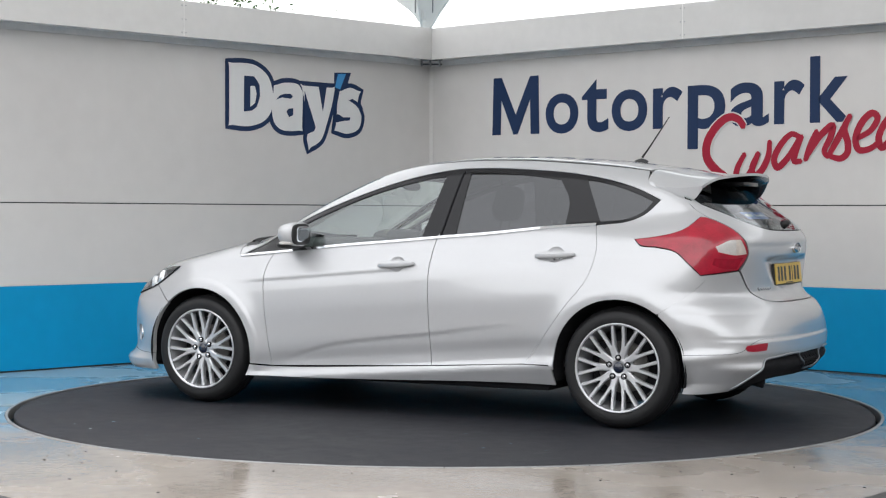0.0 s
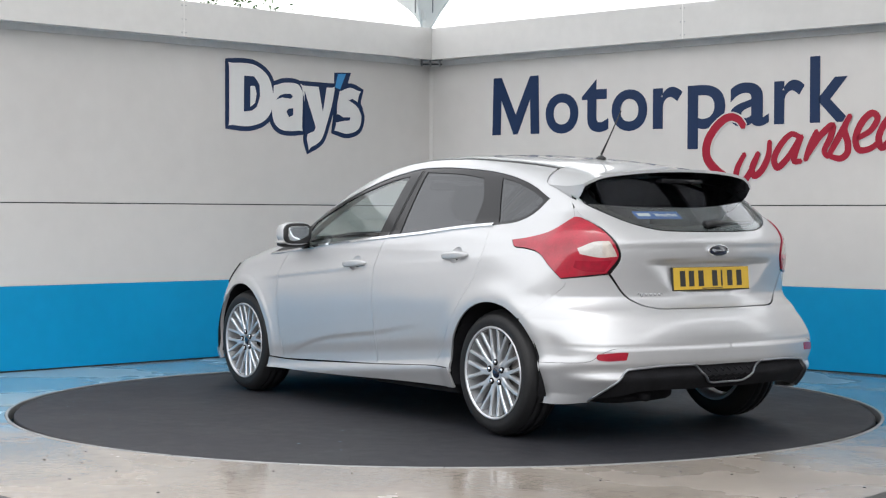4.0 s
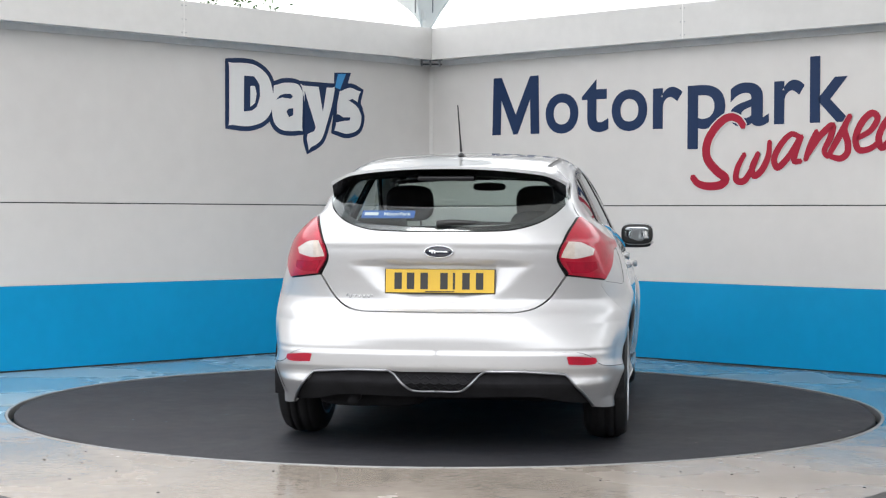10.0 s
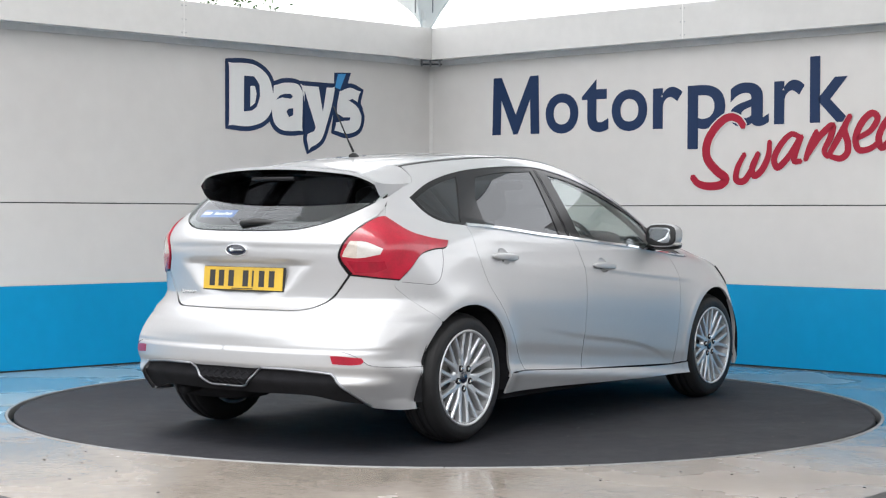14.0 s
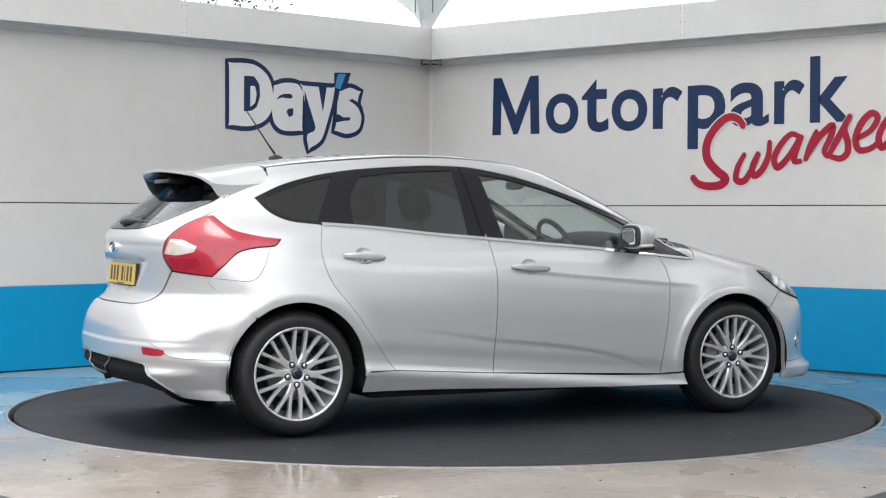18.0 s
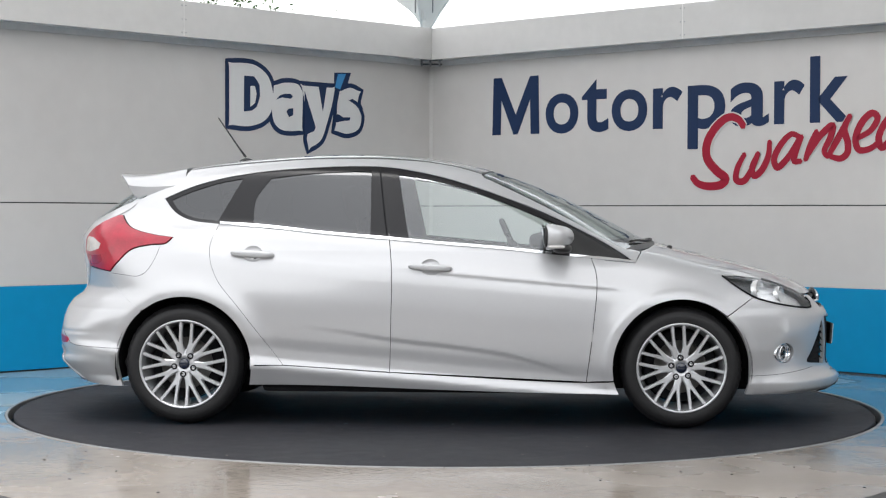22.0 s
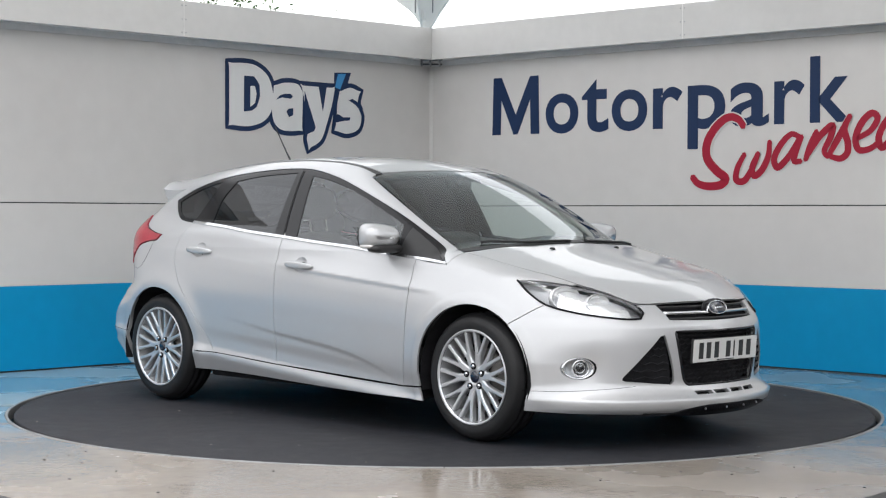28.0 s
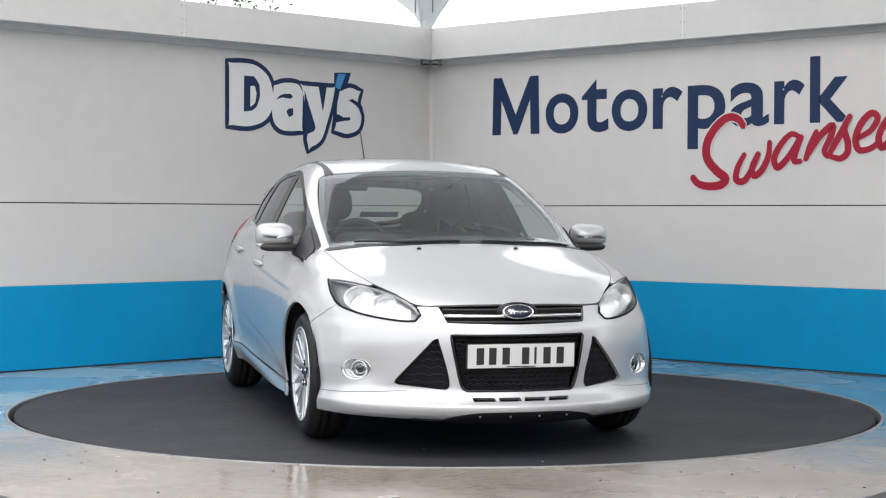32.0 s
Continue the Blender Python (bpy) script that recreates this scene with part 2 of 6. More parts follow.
# ---- the car's skin: one smooth surface, from a few drawn curves ----
def curve(knots):
    """Smooth monotone curve through (a, b) knots; level past its ends."""
    k = np.array(knots, float)
    if k[0, 0] > k[-1, 0]:
        k = k[::-1]
    xs, ys = k[:, 0], k[:, 1]
    h, d = np.diff(xs), np.diff(ys) / np.diff(xs)
    m = np.zeros(len(xs))
    m[0], m[-1] = d[0], d[-1]
    for i in range(1, len(xs) - 1):
        if d[i - 1] * d[i] > 0:
            w1, w2 = 2 * h[i] + h[i - 1], h[i] + 2 * h[i - 1]
            m[i] = (w1 + w2) / (w1 / d[i - 1] + w2 / d[i])

    def f(x):
        x = np.clip(x, xs[0], xs[-1])
        i = np.clip(np.searchsorted(xs, x) - 1, 0, len(xs) - 2)
        t = (x - xs[i]) / h[i]
        return ys[i] * (1 + 2 * t) * (1 - t) ** 2 + m[i] * h[i] * t * (1 - t) ** 2 + ys[i + 1] * t * t * (3 - 2 * t) + m[i + 1] * h[i] * t * t * (t - 1)
    return f


AXLE_F, AXLE_R, HUB_Z, R_ARCH = 1.305, -1.343, 0.3235, 0.362
# half-width along the car, and how the side falls in and out with height
PLAN = curve([(-2.3, 0.80), (-1.9, 0.845), (-1.6, 0.875), (-1.2, 0.893), (-0.5, 0.893), (0.5, 0.897), (1.0, 0.895), (1.4, 0.885), (1.7, 0.865), (2.0, 0.835), (2.3, 0.78)])
SIDE = curve([(0.10, -0.07), (0.19, -0.036), (0.24, -0.020), (0.29, -0.032), (0.33, -0.030), (0.40, -0.018), (0.46, -0.012), (0.54, -0.006), (0.64, -0.001), (0.74, -0.004), (0.80, -0.012),
              (0.83, -0.022), (0.90, -0.05), (0.976, -0.082), (1.10, -0.15), (1.3, -0.30)])
BELT = curve([(-2.2, 1.14), (-1.45, 1.10), (-1.156, 1.073), (-0.86, 1.05), (-0.26, 0.998), (0.336, 0.949), (0.634, 0.92), (1.05, 0.878), (1.3, 0.86)])
BONNET = curve([(2.29, 0.56), (2.23, 0.63), (2.17, 0.685), (2.095, 0.735), (2.01, 0.768), (1.85, 0.818), (1.68, 0.865), (1.36, 0.94), (1.16, 0.985), (1.05, 1.0)])
NOSE = curve([(0.12, 2.13), (0.165, 2.21), (0.20, 2.26), (0.235, 2.27), (0.27, 2.225), (0.32, 2.20), (0.40, 2.205), (0.50, 2.208), (0.58, 2.20), (0.64, 2.168), (0.70, 2.125), (0.78, 2.05), (1.0, 1.9)])
TAIL = curve([(0.15, -1.975), (0.22, -2.055), (0.30, -2.13), (0.335, -2.155), (0.37, -2.14), (0.42, -2.157), (0.472, -2.158), (0.486, -2.152), (0.53, -2.152), (0.60, -2.14), (0.65, -2.107), (0.69, -2.052), (0.73, -2.03), (0.80, -2.035),
              (0.88, -2.046), (0.95, -2.053), (1.0, -2.042), (1.04, -2.018), (1.09, -1.973), (1.164, -1.885), (1.25, -1.765), (1.33, -1.65), (1.40, -1.54), (1.6, -1.25)])
ROOF = curve([(2.0, 0.10), (1.45, 0.835), (1.25, 0.945), (1.159, 0.99), (1.027, 1.06), (0.863, 1.146), (0.699, 1.226), (0.534, 1.296), (0.37, 1.355), (0.206, 1.402), (0.05, 1.435), (-0.123, 1.458), (-0.4, 1.472),
              (-0.616, 1.470), (-0.944, 1.452), (-1.2, 1.428), (-1.437, 1.394), (-1.6, 1.37), (-1.85, 1.33), (-2.3, 1.25)])
CROWN = curve([(1.3, 0.30), (0.9, 0.27), (0.5, 0.20), (0.1, 0.115), (-0.6, 0.095), (-1.4, 0.12), (-2.0, 0.16)])
CABIN = curve([(1.3, 0.66), (1.05, 0.735), (0.7, 0.782), (0.3, 0.803), (0.0, 0.808), (-0.6, 0.803), (-1.0, 0.785), (-1.4, 0.75), (-1.7, 0.71), (-2.1, 0.64)])


WEDGE = curve([(-0.9, 0.57), (-0.52, 0.522), (-0.243, 0.479), (0.047, 0.447), (0.371, 0.402), (0.581, 0.349), (0.735, 0.292), (0.9, 0.24)])


def smax(a, b, k):
    h = np.clip(0.5 + 0.5 * (a - b) / k, 0, 1)
    return a * h + b * (1 - h) + k * h * (1 - h)


def bell(r, c, w):
    return np.exp(-((r - c) / w) ** 2)


def ease(k):
    k = np.clip(k, 0, 1)
    return k * k * (3 - 2 * k)


def skin(p):
    """Below 0 inside the car, above 0 outside."""
    x, y, z = p[..., 0], np.abs(p[..., 1]), p[..., 2]
    zz = z + 0.085 * x
    w = PLAN(x) + SIDE(zz) - 0.03 * ease((-0.1 - x) / 0.9) * ease((zz - 0.54) / 0.36)
    for ax in (AXLE_F, AXLE_R):
        r = np.hypot(x - ax, z - HUB_Z)
        w = w + (0.016 if ax > 0 else 0.022) * bell(np.maximum(r, 0.385), 0.385, 0.07) * (z > 0.1)
        if ax > 0:
            # flat flange with a crisp edge round the front arch
            q_ = np.clip((0.428 - r) / 0.030, 0, 1)
            w = w + 0.006 * q_ * q_ * (3 - 2 * q_) * (z > 0.1)
    # the shoulders narrow towards the tail lamps
    kr = np.clip((-1.30 - x) / 0.40, 0, 1)
    w = w - 0.032 * kr * kr * (3 - 2 * kr) * bell(z, 0.95, 0.13) - 0.062 * ease((-0.95 - x) / 0.45) * ease((z - 0.98) / 0.14)
    # wedge low on the doors: a crisp crease that steps in and runs out towards the sill
    zc = WEDGE(x)
    below = zc - z
    st_ = np.clip(below / 0.03, 0, 1)
    run_ = np.clip(1 - below / np.maximum(zc - 0.262 + 0.043 * x, 0.03), 0, 1)
    w = w - 0.0052 * st_ * st_ * (3 - 2 * st_) * run_ * np.clip((x + 0.75) / 0.55, 0, 1) * np.clip((0.78 - x) / 0.20, 0, 1)
    # waist crease through the handles
    s_ = zz - 0.832
    k_ = np.clip((s_ + 0.03) / 0.03, 0, 1)
    w = w + 0.009 * k_ * k_ * (3 - 2 * k_) * np.exp(-np.maximum(s_, 0) / 0.06) * np.clip((x + 0.45) / 0.55, 0, 1) * np.clip((1.13 - x) / 0.25, 0, 1)
    side = y - w
    ahead = np.clip((x - 0.75) / 0.3, 0, 1)
    ahead = ahead * ahead * (3 - 2 * ahead)
    top = z - (BONNET(x) * ahead + (BELT(x) + 0.012) * (1 - ahead) - ahead * (0.10 * y ** 2 + 0.03 * y ** 4) + ahead * 0.006 * bell(y, 0.52, 0.13))
    lower = smax(side, top * 0.96, 0.075)
    y2 = y * y
    up_ = np.clip((z - 0.42) / 0.22, 0, 1)
    lower = smax(lower, (x - (NOSE(z) - (0.58 + 0.01 * up_) * y2 - (0.22 + 0.18 * up_) * y2 ** 3)) * 0.8, 0.10)
    # dimple round the fog lamp
    lower = lower + 0.020 * np.exp(-((x - 1.93) / 0.11) ** 2 - ((y - 0.715) / 0.105) ** 2 - ((z - 0.394) / 0.066) ** 2)
    box_ = np.clip((0.62 - z) / 0.12, 0, 1)
    rear = (TAIL(z) + (0.20 - 0.07 * box_) * y2 + (0.42 - 0.16 * box_) * y2 * y2 - x) * 0.85
    pan = np.clip((0.035 + 0.44 - 1.1 * np.maximum(0.905 - z, 0) - y) / 0.19, 0, 1) * np.clip((0.914 - z) / 0.028, 0, 1) * np.clip((z - 0.685) / 0.10, 0, 1)
    rear = rear + 0.032 * pan * pan * (3 - 2 * pan)
    rear2 = (TAIL(z) + 0.22 * y2 + 0.42 * y2 * y2 - x) * 0.6
    lower = smax(lower, rear, 0.11)
    dz = np.maximum(z - 0.98, -0.05)
    cabin = (y - (CABIN(x) - 0.42 * dz - 0.22 * dz * np.abs(dz))) * 0.9
    cabin = smax(cabin, (z - (ROOF(x) - CROWN(x) * y2)) * 0.93, 0.10)
    cabin = smax(cabin, rear2, 0.09)
    cabin = smax(cabin, 0.80 + 0.19 * np.clip((-1.55 - x) / 0.25, 0, 1) - z, 0.02)
    return -smax(-lower, -cabin, 0.035)


def gradient(p):
    e = 0.002
    g = np.stack([skin(p + np.eye(3)[i] * e) - skin(p - np.eye(3)[i] * e) for i in range(3)], -1)
    return g / np.maximum(np.linalg.norm(g, axis=-1, keepdims=True), 1e-9)


def cast(o, d, reach=3.4, step=0.012, start=0.0):
    """First points of the skin along rays from o in the way d; nan where they miss."""
    o, d = np.broadcast_arrays(np.asarray(o, float), np.asarray(d, float))
    n = int(reach / step)
    lo = np.full(len(o), np.nan)
    prev = np.ones(len(o))
    for i in range(n + 1):
        live = np.isnan(lo)
        if not live.any():
            break
        s = start + i * step
        g = skin(o[live] + d[live] * s)
        idx = np.nonzero(live)[0]
        lo[idx[g <= 0]] = s - step
    a, b = lo.copy(), lo + step
    for _ in range(16):
        m = (a + b) / 2
        inside = skin(o + d * np.nan_to_num(m)[:, None]) <= 0
        b, a = np.where(inside, m, b), np.where(inside, a, m)
    return o + d * b[:, None]


# ---- sheets cut out of the skin ----
def unit(v):
    v = np.asarray(v, float)
    return v / np.linalg.norm(v)


def spline(pts, step=0.02):
    """Points at even small steps on a smooth line through pts."""
    p = np.asarray(pts, float)
    if len(p) == 2:
        n = max(1, int(np.ceil(np.linalg.norm(p[1] - p[0]) / step)))
        return p[0] + (p[1] - p[0]) * np.linspace(0, 1, n + 1)[:, None]
    q = np.vstack([2 * p[0] - p[1], p, 2 * p[-1] - p[-2]])
    out = []
    for i in range(1, len(q) - 2):
        a, b, c, d = q[i - 1:i + 3]
        n = max(2, int(np.ceil(np.linalg.norm(c - b) / step)))
        l0, l1, l2 = [max(np.linalg.norm(v), 1e-6) ** 0.5 for v in (b - a, c - b, d - c)]
        m1 = (c - b) + l1 * ((b - a) / l0 - (c - a) / (l0 + l1)) if l0 > 0 else c - b
        m2 = (c - b) + l1 * ((d - c) / l2 - (d - b) / (l1 + l2)) if l2 > 0 else c - b
        t = np.linspace(0, 1, n, endpoint=False)[:, None]
        out.append((2 * t ** 3 - 3 * t ** 2 + 1) * b + (t ** 3 - 2 * t ** 2 + t) * m1 + (3 * t ** 2 - 2 * t ** 3) * c + (t ** 3 - t ** 2) * m2)
    return np.vstack(out + [p[-1:]])


def on_skin(p, d, far=1.3):
    return cast(p + unit(d) * far, np.broadcast_to(-unit(d), p.shape), reach=2.6)


VIEWS = {"s": ((0, 2), (0, 1.7, 0), (0, -1, 0)), "f": ((1, 2), (3.2, 0, 0), (-1, 0, 0)), "r": ((1, 2), (-3.2, 0, 0), (1, 0, 0)), "t": ((0, 1), (0, 0, 2.4), (0, 0, -1))}


def drawn(segs, d):
    """A line on the skin from stretches drawn in the side, front, rear or top view, or near the skin (p)."""
    out = []
    for view, pts in segs:
        c = spline(pts)
        if view == "p":
            q = on_skin(c, d)
        else:
            (i, j), o, w = VIEWS[view]
            p = np.tile(np.array(o, float), (len(c), 1))
            p[:, i], p[:, j] = c[:, 0], c[:, 1]
            q = cast(p, np.broadcast_to(np.array(w, float), p.shape), reach=3.4)
        out.append(q[~np.isnan(q[:, 0])])
    return np.vstack(out)


def snapped(pts, d):
    """A smooth line near the skin, laid onto it."""
    q = on_skin(spline(pts), d)
    return q[~np.isnan(q[:, 0])]


def inside(pt, poly):
    x, y = pt[:, :1], pt[:, 1:]
    a, b = poly, np.roll(poly, -1, 0)
    cond = (a[:, 1] > y) != (b[:, 1] > y)
    xs = a[:, 0] + (y - a[:, 1]) / np.where(b[:, 1] == a[:, 1], 1e-12, b[:, 1] - a[:, 1]) * (b[:, 0] - a[:, 0])
    return (cond & (x < xs)).sum(1) % 2 == 1


def inset(poly, g):
    a = (poly[:, 0] * np.roll(poly[:, 1], -1) - np.roll(poly[:, 0], -1) * poly[:, 1]).sum()
    t = np.roll(poly, -1, 0) - np.roll(poly, 1, 0)
    t = t / np.maximum(np.linalg.norm(t, axis=1, keepdims=True), 1e-9)
    return poly + np.stack([-t[:, 1], t[:, 0]], 1) * g * (1 if a > 0 else -1)


def thin_out(p, tol=1e-4):
    keep = np.linalg.norm(p - np.roll(p, 1, 0), axis=1) > tol
    return p[keep]


def sheet(segs, d, h=0.022, holes=(), off=0.0, gap=0.002, sym=False):
    """Vertices, normals and triangles of the piece of skin inside a drawn outline, less the holes. sym: the outline's half with y above 0."""
    from mathutils.geometry import delaunay_2d_cdt
    d = unit(d)
    e1 = unit(np.cross((0, 0, 1) if abs(d[2]) < 0.9 else (1, 0, 0), d))
    e2 = np.cross(d, e1)

    def loop(sg):
        p = drawn(sg, d)
        if sym:
            p = np.vstack([p, (p * (1, -1, 1))[::-1]])
        return thin_out(np.stack([p @ e1, p @ e2], 1))
    outer = loop(segs)
    if gap:
        outer = inset(outer, gap)
    loops = [outer] + [loop(s) for s in holes]
    lo, hi = outer.min(0), outer.max(0)
    gx, gy = np.meshgrid(np.arange(lo[0], hi[0], h), np.arange(lo[1], hi[1], h * 0.87))
    gx = gx + (np.arange(gx.shape[0]) % 2)[:, None] * h / 2
    g = np.stack([gx.ravel(), gy.ravel()], 1)
    g = g[inside(g, outer)]
    edge = np.vstack(loops)
    g = g[[np.min(((edge - q) ** 2).sum(1)) > (0.45 * h) ** 2 for q in g]] if len(g) else g
    verts, edges = [], []
    for lp in loops:
        k = len(verts)
        verts += [Vector(v) for v in lp]
        edges += [(k + i, k + (i + 1) % len(lp)) for i in range(len(lp))]
    verts += [Vector(v) for v in g]
    vs, _, fs, _, _, _ = delaunay_2d_cdt(verts, edges, [], 0, 1e-6, False)
    uv = np.array([tuple(v) for v in vs])
    f = np.array([tuple(t) for t in fs])
    cen = uv[f].mean(1)
    ok = inside(cen, outer)
    for lp in loops[1:]:
        ok &= ~inside(cen, lp)
    f = f[ok]
    p = cast(uv[:, :1] * e1 + uv[:, 1:] * e2 + d * 3.0, np.broadcast_to(-d, (len(uv), 3)), reach=4.0)
    f = f[~np.isnan(p[f][:, :, 0]).any(1)]
    used = np.unique(f)
    re = np.full(len(p), -1)
    re[used] = np.arange(len(used))
    p, f = p[used], re[f]
    n = gradient(p)
    fn = np.cross(p[f[:, 1]] - p[f[:, 0]], p[f[:, 2]] - p[f[:, 0]])
    bad = (fn * n[f].sum(1)).sum(1) < 0
    f[bad] = f[bad][:, ::-1]
    return p + n * off, n, f


def mirror(s):
    return s[0] * (1, -1, 1), s[1] * (1, -1, 1), s[2][:, ::-1]


def joined(*ss):
    k, v, n, f = 0, [], [], []
    for s in ss:
        v.append(s[0]), n.append(s[1]), f.append(s[2] + k)
        k += len(s[0])
    return np.vstack(v), np.vstack(n), np.vstack(f)


def sheet_part(name, s, material, parent, label="", rim=0.012):
    """A sheet as a mesh with its true normals, its edges folded inwards by rim."""
    v, n, f = s
    V, N, F = [tuple(a) for a in v], [tuple(a) for a in n], [tuple(int(i) for i in t) for t in f]
    if rim:
        count = {}
        for t in F:
            for a, b in ((t[0], t[1]), (t[1], t[2]), (t[2], t[0])):
                count[(a, b)] = count.get((a, b), 0) + 1
        for (a, b) in list(count):
            if (b, a) not in count and not (abs(v[a][1]) < 0.003 and abs(v[b][1]) < 0.003):
                m = np.cross(v[b] - v[a], n[a] + n[b])
                m = m / max(np.linalg.norm(m), 1e-9)
                k = len(V)
                V += [tuple(v[a]), tuple(v[b]), tuple(v[b] - n[b] * rim), tuple(v[a] - n[a] * rim)]
                N += [tuple(m)] * 4
                F.append((k + 1, k, k + 3, k + 2))
    me = bpy.data.meshes.new(name)
    me.from_pydata(V, [], F)
    me.materials.append(material)
    me.shade_smooth()
    me.normals_split_custom_set_from_vertices(N)
    ob = new(name, me)
    ob.parent = parent
    if label:
        ob["label"] = label
    return ob


def both_sides(name, s, material, parent, label="", rim=0.012):
    return sheet_part(name, s, material, parent, label, rim), sheet_part(name, mirror(s), material, parent, label, rim)


def arc(ax, a0, a1, r=R_ARCH, n=9):
    return [(ax + r * math.cos(radians(a)), HUB_Z + r * math.sin(radians(a))) for a in np.linspace(a0, a1, n)]


def lathe(profile, n=64, closed=False):
    """A body of revolution about y from (radius, y) pairs."""
    bm = bmesh.new()
    rings = [[bm.verts.new((r * math.cos(2 * math.pi * i / n), y, r * math.sin(2 * math.pi * i / n))) for i in range(n)] for r, y in profile]
    pairs = list(zip(rings, rings[1:])) + ([(rings[-1], rings[0])] if closed else [])
    for a, b in pairs:
        for i in range(n):
            bm.faces.new((a[i], a[(i + 1) % n], b[(i + 1) % n], b[i]))
    bmesh.ops.recalc_face_normals(bm, faces=bm.faces[:])
    return bm


def tube(bm, pts, r, n=8, flat=1.0):
    """A round bar along pts; r may be one radius a point."""
    pts = [Vector(p) for p in pts]
    rs = r if isinstance(r, (list, tuple)) else [r] * len(pts)
    rings = []
    for i, p in enumerate(pts):
        t = (pts[min(i + 1, len(pts) - 1)] - pts[max(i - 1, 0)]).normalized()
        a = t.cross(Vector((0, 0, 1)) if abs(t.z) < 0.9 else Vector((1, 0, 0))).normalized()
        b = t.cross(a)
        rings.append([bm.verts.new(p + a * rs[i] * math.cos(2 * math.pi * k / n) + b * rs[i] * flat * math.sin(2 * math.pi * k / n)) for k in range(n)])
    for u, w in zip(rings, rings[1:]):
        for k in range(n):
            bm.faces.new((u[k], u[(k + 1) % n], w[(k + 1) % n], w[k]))
    bm.faces.new(rings[0][::-1])
    bm.faces.new(rings[-1])
    bmesh.ops.recalc_face_normals(bm, faces=bm.faces[:])
    return bm


def blob(lo, hi, e=3.0, nu=24, nv=14):
    """A rounded block (superellipsoid) between two corners."""
    bm = bmesh.new()
    c, s = [(a + b) / 2 for a, b in zip(lo, hi)], [(b - a) / 2 for a, b in zip(lo, hi)]
    bmesh.ops.create_uvsphere(bm, u_segments=nu, v_segments=nv, radius=1)
    for v in bm.verts:
        q = v.co
        k = (abs(q.x) ** e + abs(q.y) ** e + abs(q.z) ** e) ** (-1 / e)
        v.co = Vector([c[i] + q[i] * k * s[i] for i in range(3)])
    return bm


# ---- car materials ----
def paint():
    m = mat("silver_metallic_paint", (0.53, 0.533, 0.545), 0.40, 0.52, var=0.012, scale=3, coat=0.9)
    nt = m.node_tree
    b = nt.nodes["Principled BSDF"]
    tc = nt.nodes.new("ShaderNodeTexCoord")
    fl = nt.nodes.new("ShaderNodeTexVoronoi")
    fl.inputs["Scale"].default_value = 900
    nt.links.new(tc.outputs["Object"], fl.inputs["Vector"])
    mr = nt.nodes.new("ShaderNodeMapRange")
    mr.inputs["To Min"].default_value, mr.inputs["To Max"].default_value = 0.36, 0.50
    nt.links.new(fl.outputs["Distance"], mr.inputs["Value"])
    nt.links.new(mr.outputs["Result"], b.inputs["Roughness"])
    return m


def pane(name, tint, ior=1.5, rough=0.0):
    """Thin glass: see-through in the tint, mirror-like by Fresnel."""
    m = bpy.data.materials.new(name)
    m.use_nodes = True
    nt = m.node_tree
    nt.nodes.clear()
    out, mix = nt.nodes.new("ShaderNodeOutputMaterial"), nt.nodes.new("ShaderNodeMixShader")
    tr, gl, fr = nt.nodes.new("ShaderNodeBsdfTransparent"), nt.nodes.new("ShaderNodeBsdfGlossy"), nt.nodes.new("ShaderNodeLayerWeight")
    tr.inputs["Color"].default_value = (*tint, 1)
    gl.inputs["Roughness"].default_value = rough
    gl.inputs["Color"].default_value = (0.95, 0.97, 1, 1)
    pw, sc = nt.nodes.new("ShaderNodeMath"), nt.nodes.new("ShaderNodeMath")
    pw.operation, sc.operation = "POWER", "MULTIPLY_ADD"
    pw.inputs[1].default_value, sc.inputs[1].default_value = 5.0, 0.85
    sc.inputs[2].default_value = 2 * ((ior - 1) / (ior + 1)) ** 2
    fr.inputs["Blend"].default_value = 0.5
    nt.links.new(fr.outputs["Facing"], pw.inputs[0])
    nt.links.new(pw.outputs[0], sc.inputs[0])
    nt.links.new(sc.outputs[0], mix.inputs["Fac"])
    nt.links.new(tr.outputs["BSDF"], mix.inputs[1])
    nt.links.new(gl.outputs["BSDF"], mix.inputs[2])
    nt.links.new(mix.outputs["Shader"], out.inputs["Surface"])
    return m


M_PAINT = paint()
M_GLASS = pane("window_glass", (0.90, 0.97, 0.945), 1.65)
M_SCREEN = pane("windscreen_glass", (0.72, 0.79, 0.76), 1.6)
M_PRIVACY = pane("privacy_glass", (0.065, 0.063, 0.072), 1.55)
M_REARGLASS = pane("rear_window_glass", (0.80, 0.87, 0.85), 1.62)
M_LENS = pane("clear_lens", (0.95, 0.96, 0.97), 1.45)
M_BLACK = mat("black_plastic", (0.018, 0.018, 0.019), 0.45, var=0.15, scale=30, bump=0.1, bscale=300)
M_GLOSS = mat("gloss_black", (0.012, 0.012, 0.014), 0.16, spec=0.32, var=0.05, scale=4)
M_LINER = mat("liner_black", (0.014, 0.014, 0.016), 0.95, spec=0.2, var=0.3, scale=12)
M_REFLECT = mat("satin_reflector", (0.55, 0.56, 0.57), 0.22, 0.6, var=0.12, scale=30)
M_BOWL = mat("bright_reflector", (0.88, 0.88, 0.88), 0.16, 0.55, var=0.05, scale=30, bump=0.25, bscale=70)
M_HOUSING = mat("lamp_housing_grey", (0.26, 0.26, 0.27), 0.3, 0.5, var=0.15, scale=25)
M_RUBBER = mat("tyre_rubber", (0.012, 0.012, 0.013), 0.55, spec=0.35, var=0.2, scale=14, bump=0.15, bscale=90)
